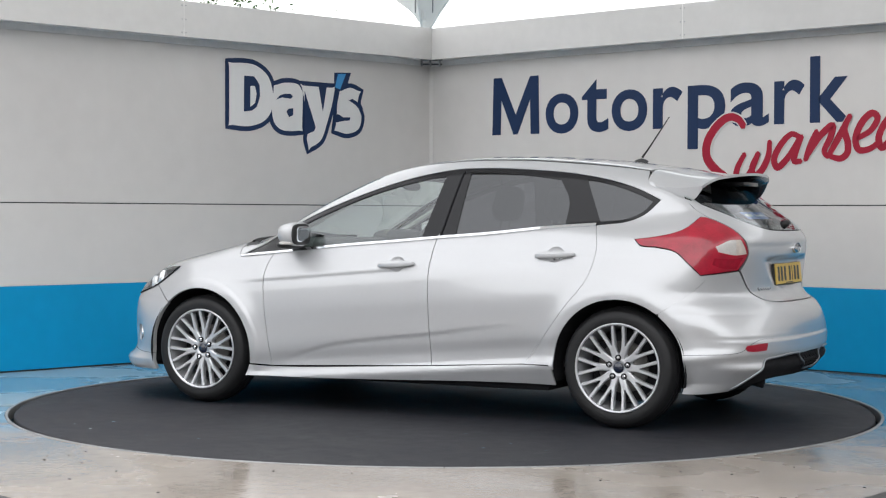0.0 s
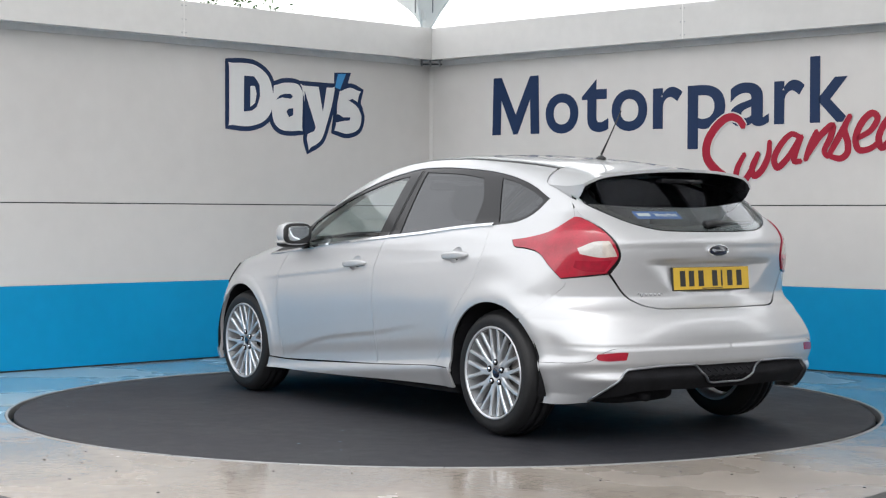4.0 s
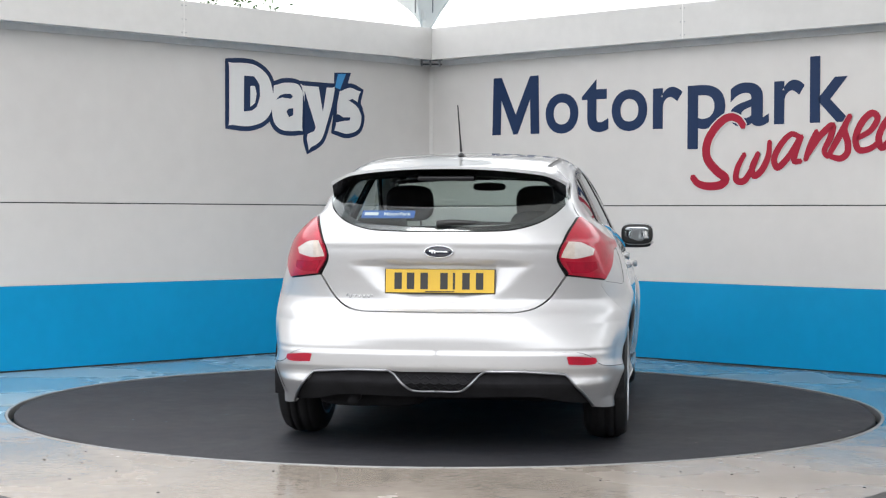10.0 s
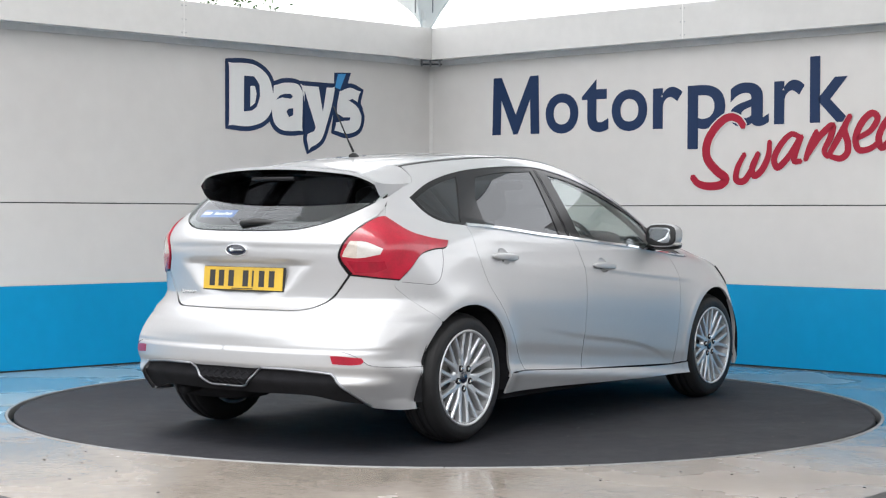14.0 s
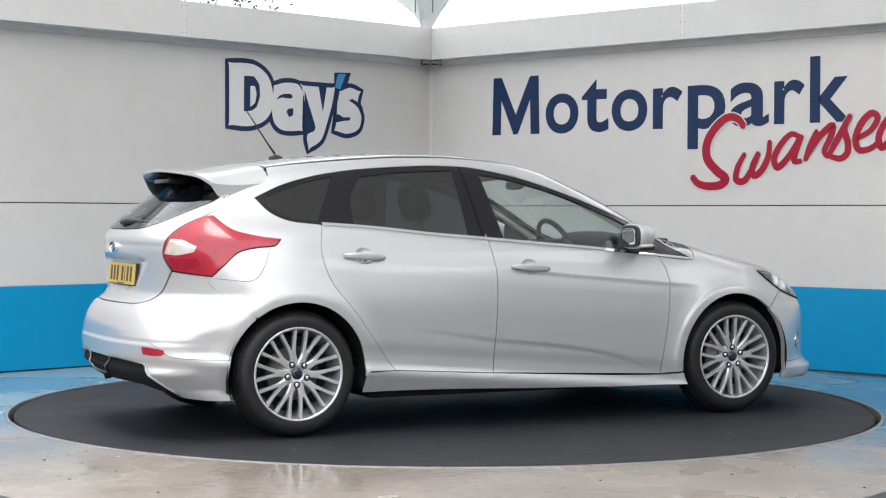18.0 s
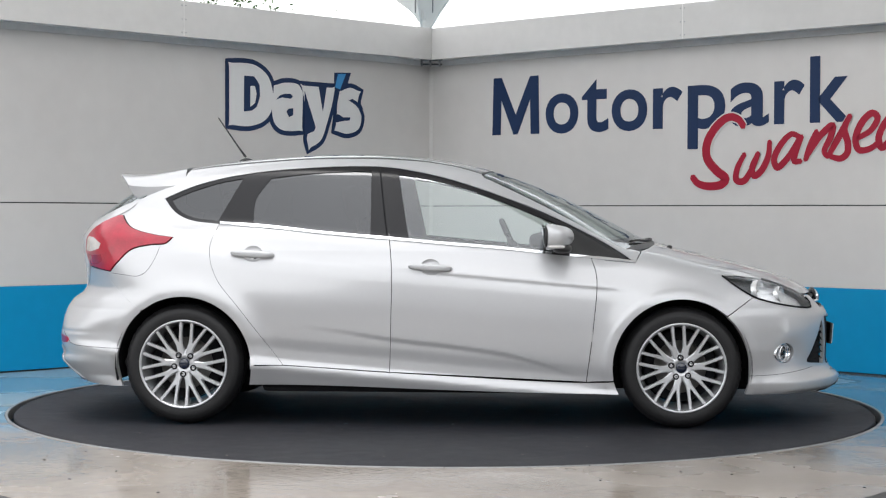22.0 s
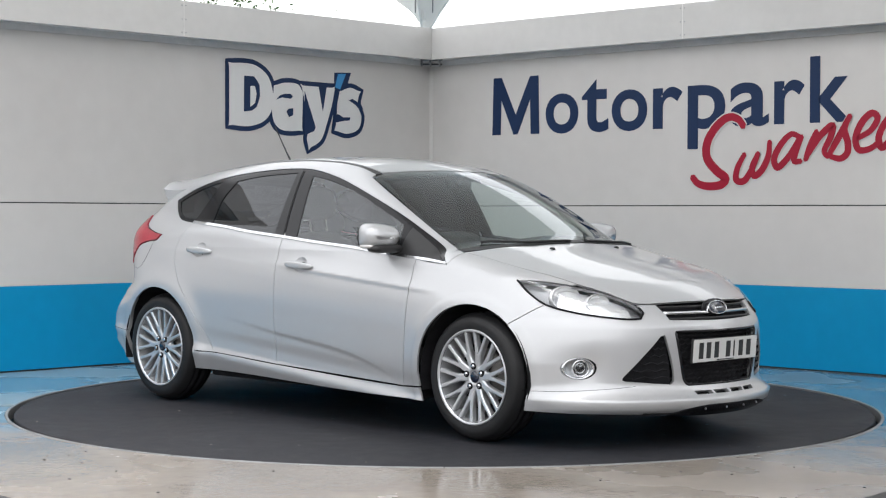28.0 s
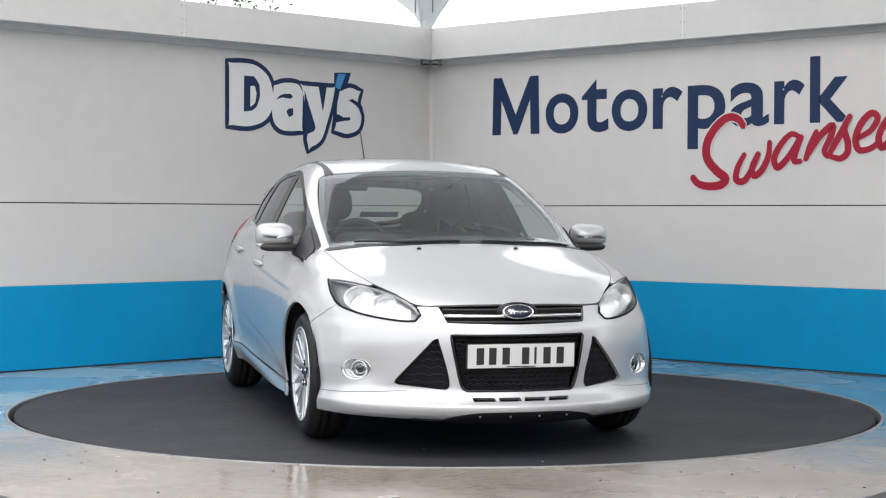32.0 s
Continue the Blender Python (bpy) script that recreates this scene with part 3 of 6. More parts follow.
M_CHROME = mat("chrome", (0.80, 0.81, 0.83), 0.08, 1.0, var=0.02, scale=9)
M_ALLOY = mat("alloy_silver", (0.58, 0.59, 0.61), 0.32, 0.6, var=0.04, scale=12, coat=0.4)
M_IRON = mat("brake_iron", (0.20, 0.19, 0.18), 0.45, 0.8, var=0.25, scale=14)
M_REDLENS = mat("red_lens", (0.34, 0.003, 0.022), 0.30, var=0.28, scale=14, coat=0.8, spec=0.4, bump=0.12, bscale=110)
M_DEEPRED = mat("deep_red_lens", (0.29, 0.003, 0.020), 0.2, var=0.3, scale=40, coat=0.5)
M_WHITELENS = mat("frosted_lens", (0.56, 0.54, 0.52), 0.12, var=0.12, scale=22, coat=1.0, bump=0.2, bscale=80)
M_AMBER = mat("amber_lens", (0.55, 0.49, 0.44), 0.15, var=0.2, scale=30, coat=0.6)
M_CLOTH = mat("charcoal_cloth", (0.03, 0.03, 0.032), 0.9, var=0.25, scale=25, bump=0.4, bscale=260)
M_TRIM = mat("dark_trim", (0.028, 0.028, 0.03), 0.7, var=0.2, scale=18, bump=0.2, bscale=180)
M_LINING = mat("pale_headlining", (0.45, 0.44, 0.41), 0.9, var=0.08, scale=9)
M_YELLOW = mat("plate_yellow", (0.62, 0.40, 0.035), 0.35, var=0.05, scale=8)
M_PLATE = mat("plate_white", (0.66, 0.66, 0.65), 0.35, var=0.05, scale=8)
M_STICK = mat("sticker_blue", (0.008, 0.085, 0.33), 0.5, var=0.05, scale=8)
M_INK = mat("plate_black", (0.02, 0.02, 0.02), 0.45, var=0.1)
M_BADGE = mat("badge_blue", (0.004, 0.009, 0.026), 0.2, var=0.05, coat=0.8)
M_MIRROR = mat("mirror_glass", (0.52, 0.55, 0.57), 0.02, 1.0, var=0.0)


# ---- turntable deck in its steel rim ----
def build_disc():
    root = empty("turntable", None, label="round black rubber-covered car turntable set flush in the floor", category="turntable")
    n = 128
    bm = bmesh.new()
    prof = [(0.0, 0.0), (R_DISC - 0.03, 0.0), (R_DISC - 0.006, -0.002), (R_DISC, -0.008), (R_DISC, -0.10)]
    rings = [[bm.verts.new((r * math.cos(2 * math.pi * i / n), r * math.sin(2 * math.pi * i / n), z)) for i in range(n)] for r, z in prof[1:]]
    bm.faces.new(rings[0])
    for a, b in zip(rings, rings[1:]):
        for i in range(n):
            bm.faces.new((a[i], b[i], b[(i + 1) % n], a[(i + 1) % n]))
    bmesh.ops.recalc_face_normals(bm, faces=bm.faces[:])
    part("deck", bm, M_DISC, root, "black rubber deck")
    # dried drops and grit that turn with the deck
    rnd = random.Random(5)
    bm = bmesh.new()
    for k in range(46):
        a, r, s = rnd.uniform(0, 6.28), 2.42 * rnd.random() ** 0.5, rnd.uniform(0.003, 0.009)
        m = Matrix.Translation((r * math.cos(a), r * math.sin(a), 0.0008)) @ Matrix.Rotation(rnd.uniform(0, 3), 4, "Z") @ Matrix.Diagonal((s, s * rnd.uniform(0.5, 1), 0.0015, 1))
        bmesh.ops.create_icosphere(bm, subdivisions=1, radius=1, matrix=m)
    tagged(part("grit", bm, M_CONC, root, "pale specks of grit"), kind="stuff")
    return root


turntable = build_disc()
rim_root = empty("turntable_rim", None, label="pale steel rim ring set in the concrete round the turntable", category="rim", kind="structure")
for i in range(24):
    bm = bmesh.new()
    a0, a1 = 2 * math.pi * i / 24 + 0.001, 2 * math.pi * (i + 1) / 24 - 0.001
    seg = []
    for j in range(7):
        a = a0 + (a1 - a0) * j / 6
        seg.append([bm.verts.new((r * math.cos(a), r * math.sin(a), z)) for r, z in ((R_DISC + 0.030, -0.06), (R_DISC + 0.030, 0.001), (R_DISC + 0.033, 0.004), (R_DISC + 0.044, 0.004), (R_DISC + 0.049, 0.0005), (R_DISC + 0.049, -0.06))])
    for u, v in zip(seg, seg[1:]):
        for k in range(5):
            bm.faces.new((u[k], u[k + 1], v[k + 1], v[k]))
    part("rim_segment", bm, M_RIMSTEEL, rim_root)

# ---- lettering on the walls ----
def glyph_mesh(ch):
    cu = bpy.data.curves.new("glyph", "FONT")
    cu.body, cu.extrude, cu.offset, cu.resolution_u = ch, 0.004, 0.017, 6
    ob = new("glyph", cu)
    bpy.context.view_layer.update()
    me = bpy.data.meshes.new_from_object(ob.evaluated_get(bpy.context.evaluated_depsgraph_get()))
    bpy.data.objects.remove(ob)
    return me


def wall_letter(ch, x0, x1, z0, z1, fr, parent, material):
    """A vinyl letter filling the given box on a wall (x from the corner, z up)."""
    me = glyph_mesh(ch)
    co = np.array([tuple(v.co) for v in me.vertices])
    lo, hi = co.min(0), co.max(0)
    for v in me.vertices:
        u, w = (v.co.x - lo[0]) / (hi[0] - lo[0]), (v.co.y - lo[1]) / (hi[1] - lo[1])
        v.co = Vector((x0 + (x1 - x0) * u, 0.002 + v.co.z * 0.3 + 0.0012, z0 + (z1 - z0) * w))
    me.materials.append(material)
    ob = new("letter", me)
    ob.parent = parent
    return ob


word = empty("wall_lettering", FR_R, label="navy vinyl word Motorpark on the white wall", category="sign")
BASE, XH, CAP, DESC = 1.806, 2.128, 2.288, 1.640
bm = bmesh.new()
M_W, M_H = 1.230 - 0.716, CAP - BASE
extrude_poly(bm, [(0.716 + u, BASE + v) for u, v in ((0, 0), (0.012, M_H), (0.102, M_H), (M_W / 2, 0.165), (M_W - 0.102, M_H), (M_W - 0.012, M_H), (M_W, 0), (M_W - 0.092, 0), (M_W - 0.100, M_H - 0.19), (M_W / 2 + 0.022, 0.0), (M_W / 2 - 0.022, 0.0), (0.100, M_H - 0.19), (0.092, 0))],
             lambda u, v, d: (u, d, v), 0.002, 0.0045)
part("letter", bm, M_NAVY, word)
for ch, a, b, z0, z1 in (("o", 1.297, 1.639, BASE - 0.008, XH), ("t", 1.674, 1.943, BASE - 0.008, 2.225), ("o", 1.976, 2.324, BASE - 0.008, XH), ("r", 2.378, 2.655, BASE, XH), ("p", 2.704, 3.045, DESC, XH),
                         ("a", 3.085, 3.425, BASE - 0.008, XH), ("r", 3.470, 3.725, BASE, XH), ("k", 3.769, 4.102, BASE, CAP)):
    wall_letter(ch, a, b, z0, z1, FR_R, word, M_NAVY)


def stroke(bm, pts, width, y0, y1):
    """A flat brush stroke with round ends along (x, z) points on a wall, between two depths."""
    c = spline(pts, 0.02)
    t = np.gradient(c, axis=0)
    t = t / np.maximum(np.linalg.norm(t, axis=1, keepdims=True), 1e-9)
    nrm = np.stack([-t[:, 1], t[:, 0]], 1)
    k = np.linspace(0, 1, len(c))
    w = width * (0.72 + 0.28 * np.sin(math.pi * k))
    left, right = c + nrm * w[:, None] / 2, c - nrm * w[:, None] / 2
    cap = [c[-1] + t[-1] * w[-1] * 0.35]
    cap0 = [c[0] - t[0] * w[0] * 0.35]
    rows = [(a, b) for a, b in zip(left, right)]
    F = [[bm.verts.new((p[0], y1, p[1])) for p in ab] for ab in rows]
    B = [[bm.verts.new((p[0], y0, p[1])) for p in ab] for ab in rows]
    e1, e0 = bm.verts.new((cap[0][0], y1, cap[0][1])), bm.verts.new((cap0[0][0], y1, cap0[0][1]))
    for i in range(len(rows) - 1):
        bm.faces.new((F[i][0], F[i + 1][0], F[i + 1][1], F[i][1]))
        for s in (0, 1):
            bm.faces.new((F[i][s], F[i + 1][s], B[i + 1][s], B[i][s]))
    bm.faces.new((F[-1][0], F[-1][1], e1))
    bm.faces.new((F[0][0], F[0][1], e0))


CAPITAL_S = [[(3.211, 1.798), (3.165, 1.854), (3.081, 1.873), (2.97, 1.806), (2.886, 1.681), (2.887, 1.569), (2.972, 1.472), (3.057, 1.407), (3.02, 1.368), (2.907, 1.353), (2.802, 1.378), (2.754, 1.427)]]
LOW_W = [[(3.222, 1.594), (3.158, 1.485), (3.15, 1.398), (3.214, 1.39), (3.304, 1.514), (3.34, 1.599)], [(3.34, 1.599), (3.286, 1.483), (3.305, 1.428), (3.368, 1.466), (3.426, 1.574), (3.438, 1.682)]]
LOW_A = [[(3.693, 1.705), (3.623, 1.73), (3.527, 1.649), (3.475, 1.542), (3.502, 1.487), (3.589, 1.555), (3.693, 1.705)], [(3.707, 1.713), (3.656, 1.599), (3.646, 1.531), (3.703, 1.53)]]
LOW_N = [[(3.831, 1.747), (3.78, 1.642), (3.738, 1.536)], [(3.763, 1.582), (3.865, 1.716), (3.958, 1.781), (3.942, 1.698), (3.892, 1.594), (3.926, 1.555)]]
LOW_S = [[(3.926, 1.563), (4.017, 1.711), (4.099, 1.85)], [(4.099, 1.85), (4.055, 1.755), (4.081, 1.649), (4.077, 1.582), (4.027, 1.543), (3.943, 1.558)]]
LOW_E = [[(4.159, 1.685), (4.265, 1.741), (4.313, 1.828), (4.272, 1.859), (4.191, 1.795), (4.142, 1.678), (4.168, 1.602), (4.258, 1.608), (4.338, 1.665)]]
LAST_A = [[(4.489, 1.843), (4.433, 1.852), (4.362, 1.774), (4.322, 1.673), (4.347, 1.613), (4.427, 1.684), (4.505, 1.835)], [(4.505, 1.835), (4.458, 1.713), (4.467, 1.654), (4.538, 1.681)]]
script = empty("script_lettering", FR_R, label="red brush-script word Swansea edged in white", category="sign")
for n_, strokes in enumerate((CAPITAL_S, LOW_W, LOW_A, LOW_N, LOW_S, LOW_E, LAST_A)):
    bm = bmesh.new()
    for i, st_ in enumerate(strokes):
        stroke(bm, st_, 0.072 if strokes is CAPITAL_S else 0.053, 0.004, 0.0085 + 0.0005 * i + 0.001 * (n_ % 2))
    lt = part("letter", bm, M_RED, script)
    bm = bmesh.new()
    for st_ in strokes:
        stroke(bm, st_, 0.098 if strokes is CAPITAL_S else 0.070, 0.003, 0.0062)
    part("letter_edge", bm, M_WALL, lt, "white edge")


# dealer mark: a plain outlined plaque of four joined shapes with a blue tick
logo = empty("wall_mark", FR_L, label="white plaque shapes with thick navy outline and a blue tick", category="sign")
SHAPES = (
    [[(2.244, 2.345), (2.243, 1.806)], [(2.243, 1.806), (1.998, 1.801), (1.826, 1.868), (1.749, 1.992), (1.75, 2.129), (1.808, 2.261), (1.942, 2.343), (2.073, 2.357), (2.244, 2.345)]],
    [[(1.788, 2.187), (1.653, 2.225), (1.495, 2.211), (1.435, 2.13)], [(1.435, 2.13), (1.439, 1.961), (1.444, 1.79)], [(1.444, 1.79), (1.60, 1.775), (1.71, 1.789), (1.788, 1.854), (1.817, 1.989), (1.788, 2.187)]],
    [[(1.515, 2.213), (1.30, 2.211), (1.09, 2.211)], [(1.09, 2.211), (1.11, 2.085), (1.171, 1.895), (1.252, 1.72), (1.414, 1.63)], [(1.414, 1.63), (1.45, 1.744), (1.435, 1.82)], [(1.435, 1.82), (1.47, 2.02), (1.515, 2.213)]],
    [[(1.089, 2.18), (0.944, 2.222), (0.806, 2.18)], [(0.806, 2.18), (0.838, 2.06), (0.795, 1.958), (0.837, 1.829), (0.984, 1.776), (1.15, 1.809)], [(1.15, 1.809), (1.13, 1.94), (1.12, 2.069), (1.089, 2.18)]])


def wall_sheet(name, pts, material, y0, y1, parent, label=""):
    bm = bmesh.new()
    extrude_poly(bm, [tuple(p) for p in pts], lambda u, v, d: (u, d, v), y0, y1)
    return part(name, bm, material, parent, label)


for i, sh in enumerate(SHAPES):
    c2 = np.vstack([spline(line, 0.03)[:-1] for line in sh])
    corners = np.array([line[0] for line in sh])
    near = np.min(np.linalg.norm(c2[:, None] - corners[None], axis=2), axis=1)
    calm = c2[(near < 1e-6) | (near > 0.05)]
    bd = wall_sheet("shape_border", inset(c2, -0.008), M_NAVY, 0.002, 0.0042 + i * 0.0002, logo, "navy border")
    wall_sheet("shape_field", inset(calm, 0.030), M_VWHITE, 0.0045, 0.0068 + i * 0.0003, bd, "white field")
MARKS = (
    [(2.068, 2.227), (1.968, 2.226), (1.916, 2.167), (1.909, 2.07), (1.942, 1.986), (1.989, 1.954), (2.07, 1.943)],
    [(1.303, 2.205), (1.206, 2.207), (1.252, 1.979)],
    [(1.447, 2.14), (1.417, 2.062), (1.366, 1.94), (1.33, 1.849), (1.346, 1.814), (1.423, 1.785), (1.447, 1.79)],
    [(1.745, 2.055), (1.70, 2.092), (1.65, 2.106), (1.593, 2.106), (1.572, 2.088), (1.594, 2.068), (1.682, 2.074)],
    [(1.639, 1.96), (1.614, 1.987), (1.568, 1.991), (1.569, 1.936), (1.608, 1.919)],
    [(0.968, 2.085), (0.928, 2.10), (0.832, 2.06), (0.805, 2.017), (0.849, 2.016), (0.901, 2.056)],
    [(1.135, 1.89), (1.123, 1.963), (1.08, 1.964), (1.028, 1.941), (0.95, 1.944), (0.959, 1.918), (1.018, 1.912)])
for pts in MARKS:
    wall_sheet("inner_mark", pts, M_NAVY, 0.002, 0.0090, logo)
wall_sheet("inner_field", [(2.007, 2.149), (1.963, 2.151), (1.945, 2.091), (1.96, 2.015), (2.008, 1.983)], M_VWHITE, 0.002, 0.0105, logo)
wall_sheet("tick_border", [(1.122, 2.309), (0.946, 2.318), (0.995, 2.188), (1.05, 2.16), (1.124, 2.175)], M_NAVY, 0.002, 0.0096, logo)
wall_sheet("tick", [(1.090, 2.299), (1.003, 2.304), (1.066, 2.172), (1.122, 2.186)], M_VBLUE, 0.002, 0.0110, logo)

# small galvanised bracket in the corner, fixings on the fascia, screws along the walls' foot
bk = empty("corner_bracket", Matrix.Translation(meet(0.15, 0.15)) @ pose(0, 0, Z_SOFFIT + 0.012), label="small galvanised bracket under the soffit in the corner", category="bracket")
part("plate", box((-0.095, -0.05, -0.008), (0.095, 0.05, 0.0), 0.002), M_GREY, bk)
for x in (-0.085, -0.01, 0.07):
    part("lug", box((x - 0.009, -0.045, -0.060), (x + 0.009, 0.03, -0.007), 0.003), M_GREY, bk)
part("cross_pin", tube(bmesh.new(), [(-0.095, -0.01, -0.045), (0.09, -0.01, -0.045)], 0.007, n=8), M_JOINT, bk, "", True)
post = empty("corner_trim", Matrix.Translation(CORNER), label="white folded metal trim in the corner of the bay", category="trim", kind="structure")
bm = bmesh.new()
pa, pb, pc = meet(0.001, 0.001) - CORNER, DIR_L * 0.028 + FR_L.to_3x3() @ Vector((0, 0.004, 0)), DIR_R * 0.028 + FR_R.to_3x3() @ Vector((0, 0.004, 0))
pm = meet(0.014, 0.014) - CORNER
extrude_poly(bm, [(p.x, p.y) for p in (pa, pb, pm, pc)], lambda u, v, d: (u, v, d), 0.01, Z_SOFFIT + 0.008)
part("cover_strip", bm, M_WALL, post)
bm = bmesh.new()
nl, nr = FR_L.to_3x3() @ Vector((0, 1, 0)), FR_R.to_3x3() @ Vector((0, 1, 0))
quad = [meet(-0.004, -0.004) - CORNER, nr * -THICK, meet(-THICK, -THICK) - CORNER, nl * -THICK]
extrude_poly(bm, [(p.x, p.y) for p in quad], lambda u, v, d: (u, v, d), -0.02, Z_TOP - 0.03)
part("corner_core", bm, M_JOINT, post)

# ---- tensile canopy overhead, anchored low on a mast behind the corner ----
MAST = Vector((-0.205, 5.75, 0.0))
canopy = empty("tensile_canopy", None, label="white tensioned fabric canopy on steel masts over the bay", category="canopy")
CORN = [Vector((MAST.x, MAST.y, 4.05)), Vector((7.0, 0.6, 4.9)), Vector((7.4, -11.5, 6.3)), Vector((-3.2, 0.2, 5.9))]


def dip(q):
    """How far the fabric is drawn down towards its low anchor."""
    return 1.28 * math.exp(-math.hypot(q.x - MAST.x, q.y - MAST.y) / 1.1)


def sail():
    bm = bmesh.new()
    n = 56
    g = []
    for i in range(n + 1):
        row = []
        for j in range(n + 1):
            u, v = i / n, j / n
            p = CORN[0] * (1 - u) * (1 - v) + CORN[1] * u * (1 - v) + CORN[2] * u * v + CORN[3] * (1 - u) * v
            mid = (CORN[0] + CORN[1] + CORN[2] + CORN[3]) / 4
            # cables pull the four edges in
            sag = max(1 - 4 * (v - 0.5) ** 2, 0) * abs(2 * u - 1) ** 3 + max(1 - 4 * (u - 0.5) ** 2, 0) * abs(2 * v - 1) ** 3
            k = 0.10 * sag
            q = p + (Vector((mid.x, mid.y, p.z)) - p) * k
            row.append(bm.verts.new((q.x, q.y, q.z - dip(q))))
        g.append(row)
    for i in range(n):
        for j in range(n):
            bm.faces.new((g[i][j], g[i + 1][j], g[i + 1][j + 1], g[i][j + 1]))
    return bm


part("membrane", sail(), M_FABRIC, canopy, "white translucent fabric", True)
bm = bmesh.new()
rows_ = []
for k in range(13):
    u = k / 12
    z = 2.93 + 0.62 * u
    a_, b_ = 0.055 + 1.25 * u ** 1.5, 0.055 + 0.95 * u ** 1.5
    rows_.append([bm.verts.new((MAST.x - a_ + (a_ + b_) * j / 8, MAST.y - 0.10 - 0.25 * u + 0.06 * math.cos(math.pi * j / 4), z)) for j in range(9)])
for a_, b_ in zip(rows_, rows_[1:]):
    for j in range(8):
        bm.faces.new((a_[j], a_[j + 1], b_[j + 1], b_[j]))
part("collar", bm, M_FABRIC, canopy, "white fabric collar at the mast", True)
# thin dark rods along both edges of the mast
for dx in (-0.075, 0.085):
    part("mast_rod", tube(bmesh.new(), [(MAST.x + dx, MAST.y - 0.24, 2.99), (MAST.x + dx, MAST.y - 0.36, 3.30)], 0.006, n=8), M_GREY, canopy, "thin grey rod beside the mast", True)
STAY = Vector((-7.5, -3.4, 0.0))
for c, top in ((MAST, 4.0), (CORN[1], 5.1), (CORN[2], 6.5), (STAY, 7.6)):
    bm = bmesh.new()
    tube(bm, [(c.x, c.y, 0.0), (c.x, c.y, top)], 0.055, n=20)
    part("mast", bm, M_MAST, canopy, "white steel mast", True)
part("stay_cable", tube(bmesh.new(), [tuple(CORN[3]), (STAY.x, STAY.y, 7.5)], 0.012, n=8), M_MAST, canopy)
for a, b in ((0, 1), (0, 3), (3, 2)):
    pts = []
    for k in range(57):
        u = k / 56
        p = CORN[a].lerp(CORN[b], u)
        mid = (CORN[0] + CORN[1] + CORN[2] + CORN[3]) / 4
        pts.append(p + (Vector((mid.x, mid.y, p.z)) - p) * 0.10 * (1 - 4 * (u - 0.5) ** 2))
    part("edge_cable", tube(bmesh.new(), [(q.x, q.y, q.z - dip(q)) for q in pts], 0.012, n=8), M_MAST, canopy)

# ---- tree behind the wall ----
def tree(x, y, h, seed):
    rnd = random.Random(seed)
    root = empty("tree", pose(x, y, 0), label="leafy green tree standing behind the bay wall", category="tree")
    bm = bmesh.new()
    tube(bm, [(0, 0, 0), (0.05, 0.02, h * 0.35), (-0.05, 0.08, h * 0.62)], [0.16, 0.12, 0.06], n=10)
    tips = []
    for k in range(9):
        a, z0 = rnd.uniform(0, 6.28), h * rnd.uniform(0.32, 0.6)
        tip = Vector((math.cos(a) * rnd.uniform(0.6, 1.3), math.sin(a) * rnd.uniform(0.6, 1.3), z0 + rnd.uniform(0.5, 1.2)))
        tube(bm, [(0, 0.03, z0), tuple(tip * 0.5 + Vector((0, 0, z0 * 0.5))), tuple(tip)], [0.05, 0.03, 0.012], n=6)
        tips.append(tip)
    part("trunk", bm, M_BARK, root, "", True)
    V, F = [], []
    for k in range(8000):
        t = rnd.choice(tips)
        c = t + Vector((rnd.gauss(0, 0.36), rnd.gauss(0, 0.36), rnd.gauss(0, 0.26)))
        a, b = Vector((rnd.gauss(0, 1), rnd.gauss(0, 1), rnd.gauss(0, 1))).normalized(), Vector((rnd.gauss(0, 1), rnd.gauss(0, 1), rnd.gauss(0, 1)))
        b = (b - a * b.dot(a)).normalized()
        s = rnd.uniform(0.016, 0.034)
        i = len(V)
        V += [tuple(c - a * s), tuple(c + b * s * 0.45), tuple(c + a * s), tuple(c - b * s * 0.45)]
        F.append((i, i + 1, i + 2, i + 3))
    me = bpy.data.meshes.new("crown")
    me.from_pydata(V, [], F)
    me.materials.append(M_LEAF)
    ob = new("crown", me)
    ob.parent = root
    return root


tree(-3.1, 5.6, 3.2, 3)

# asphalt yard in front of the slab
bm = bmesh.new()
bm.faces.new([bm.verts.new((x, y, 0.004)) for x, y in ((-5.3, 0.3), (0.062, -5.20), (4.78, 0.33), (60, 0.33), (60, -60), (-60, -60), (-60, 0.3))])
bmesh.ops.recalc_face_normals(bm, faces=bm.faces[:])
tagged(link("yard", bm, M_ASPHALT), label="dark worn asphalt yard round the concrete slab", category="yard", kind="structure")

# dark grit lying on the concrete
rnd = random.Random(11)
bm = bmesh.new()
for k in range(70):
    a, q = rnd.uniform(-2.9, -0.25), rnd.uniform(2.62, 4.4)
    x, y, w = q * math.cos(a), q * math.sin(a), rnd.uniform(0.004, 0.011)
    m = Matrix.Translation((x, y, 0.002)) @ Matrix.Rotation(rnd.uniform(0, 3), 4, "Z") @ Matrix.Diagonal((w, w * rnd.uniform(0.4, 1), 0.003, 1))
    bmesh.ops.create_icosphere(bm, subdivisions=1, radius=1, matrix=m)
tagged(link("floor_grit", bm, M_ASPHALT), label="dark grit scattered on the pale concrete", category="grit", kind="stuff")


# ---- the car ----
CAR_OFF = pose(0, -0.23, 0.002)
car = empty("car", CAR_OFF, label="silver metallic five-door hatchback with alloy wheels", category="car")

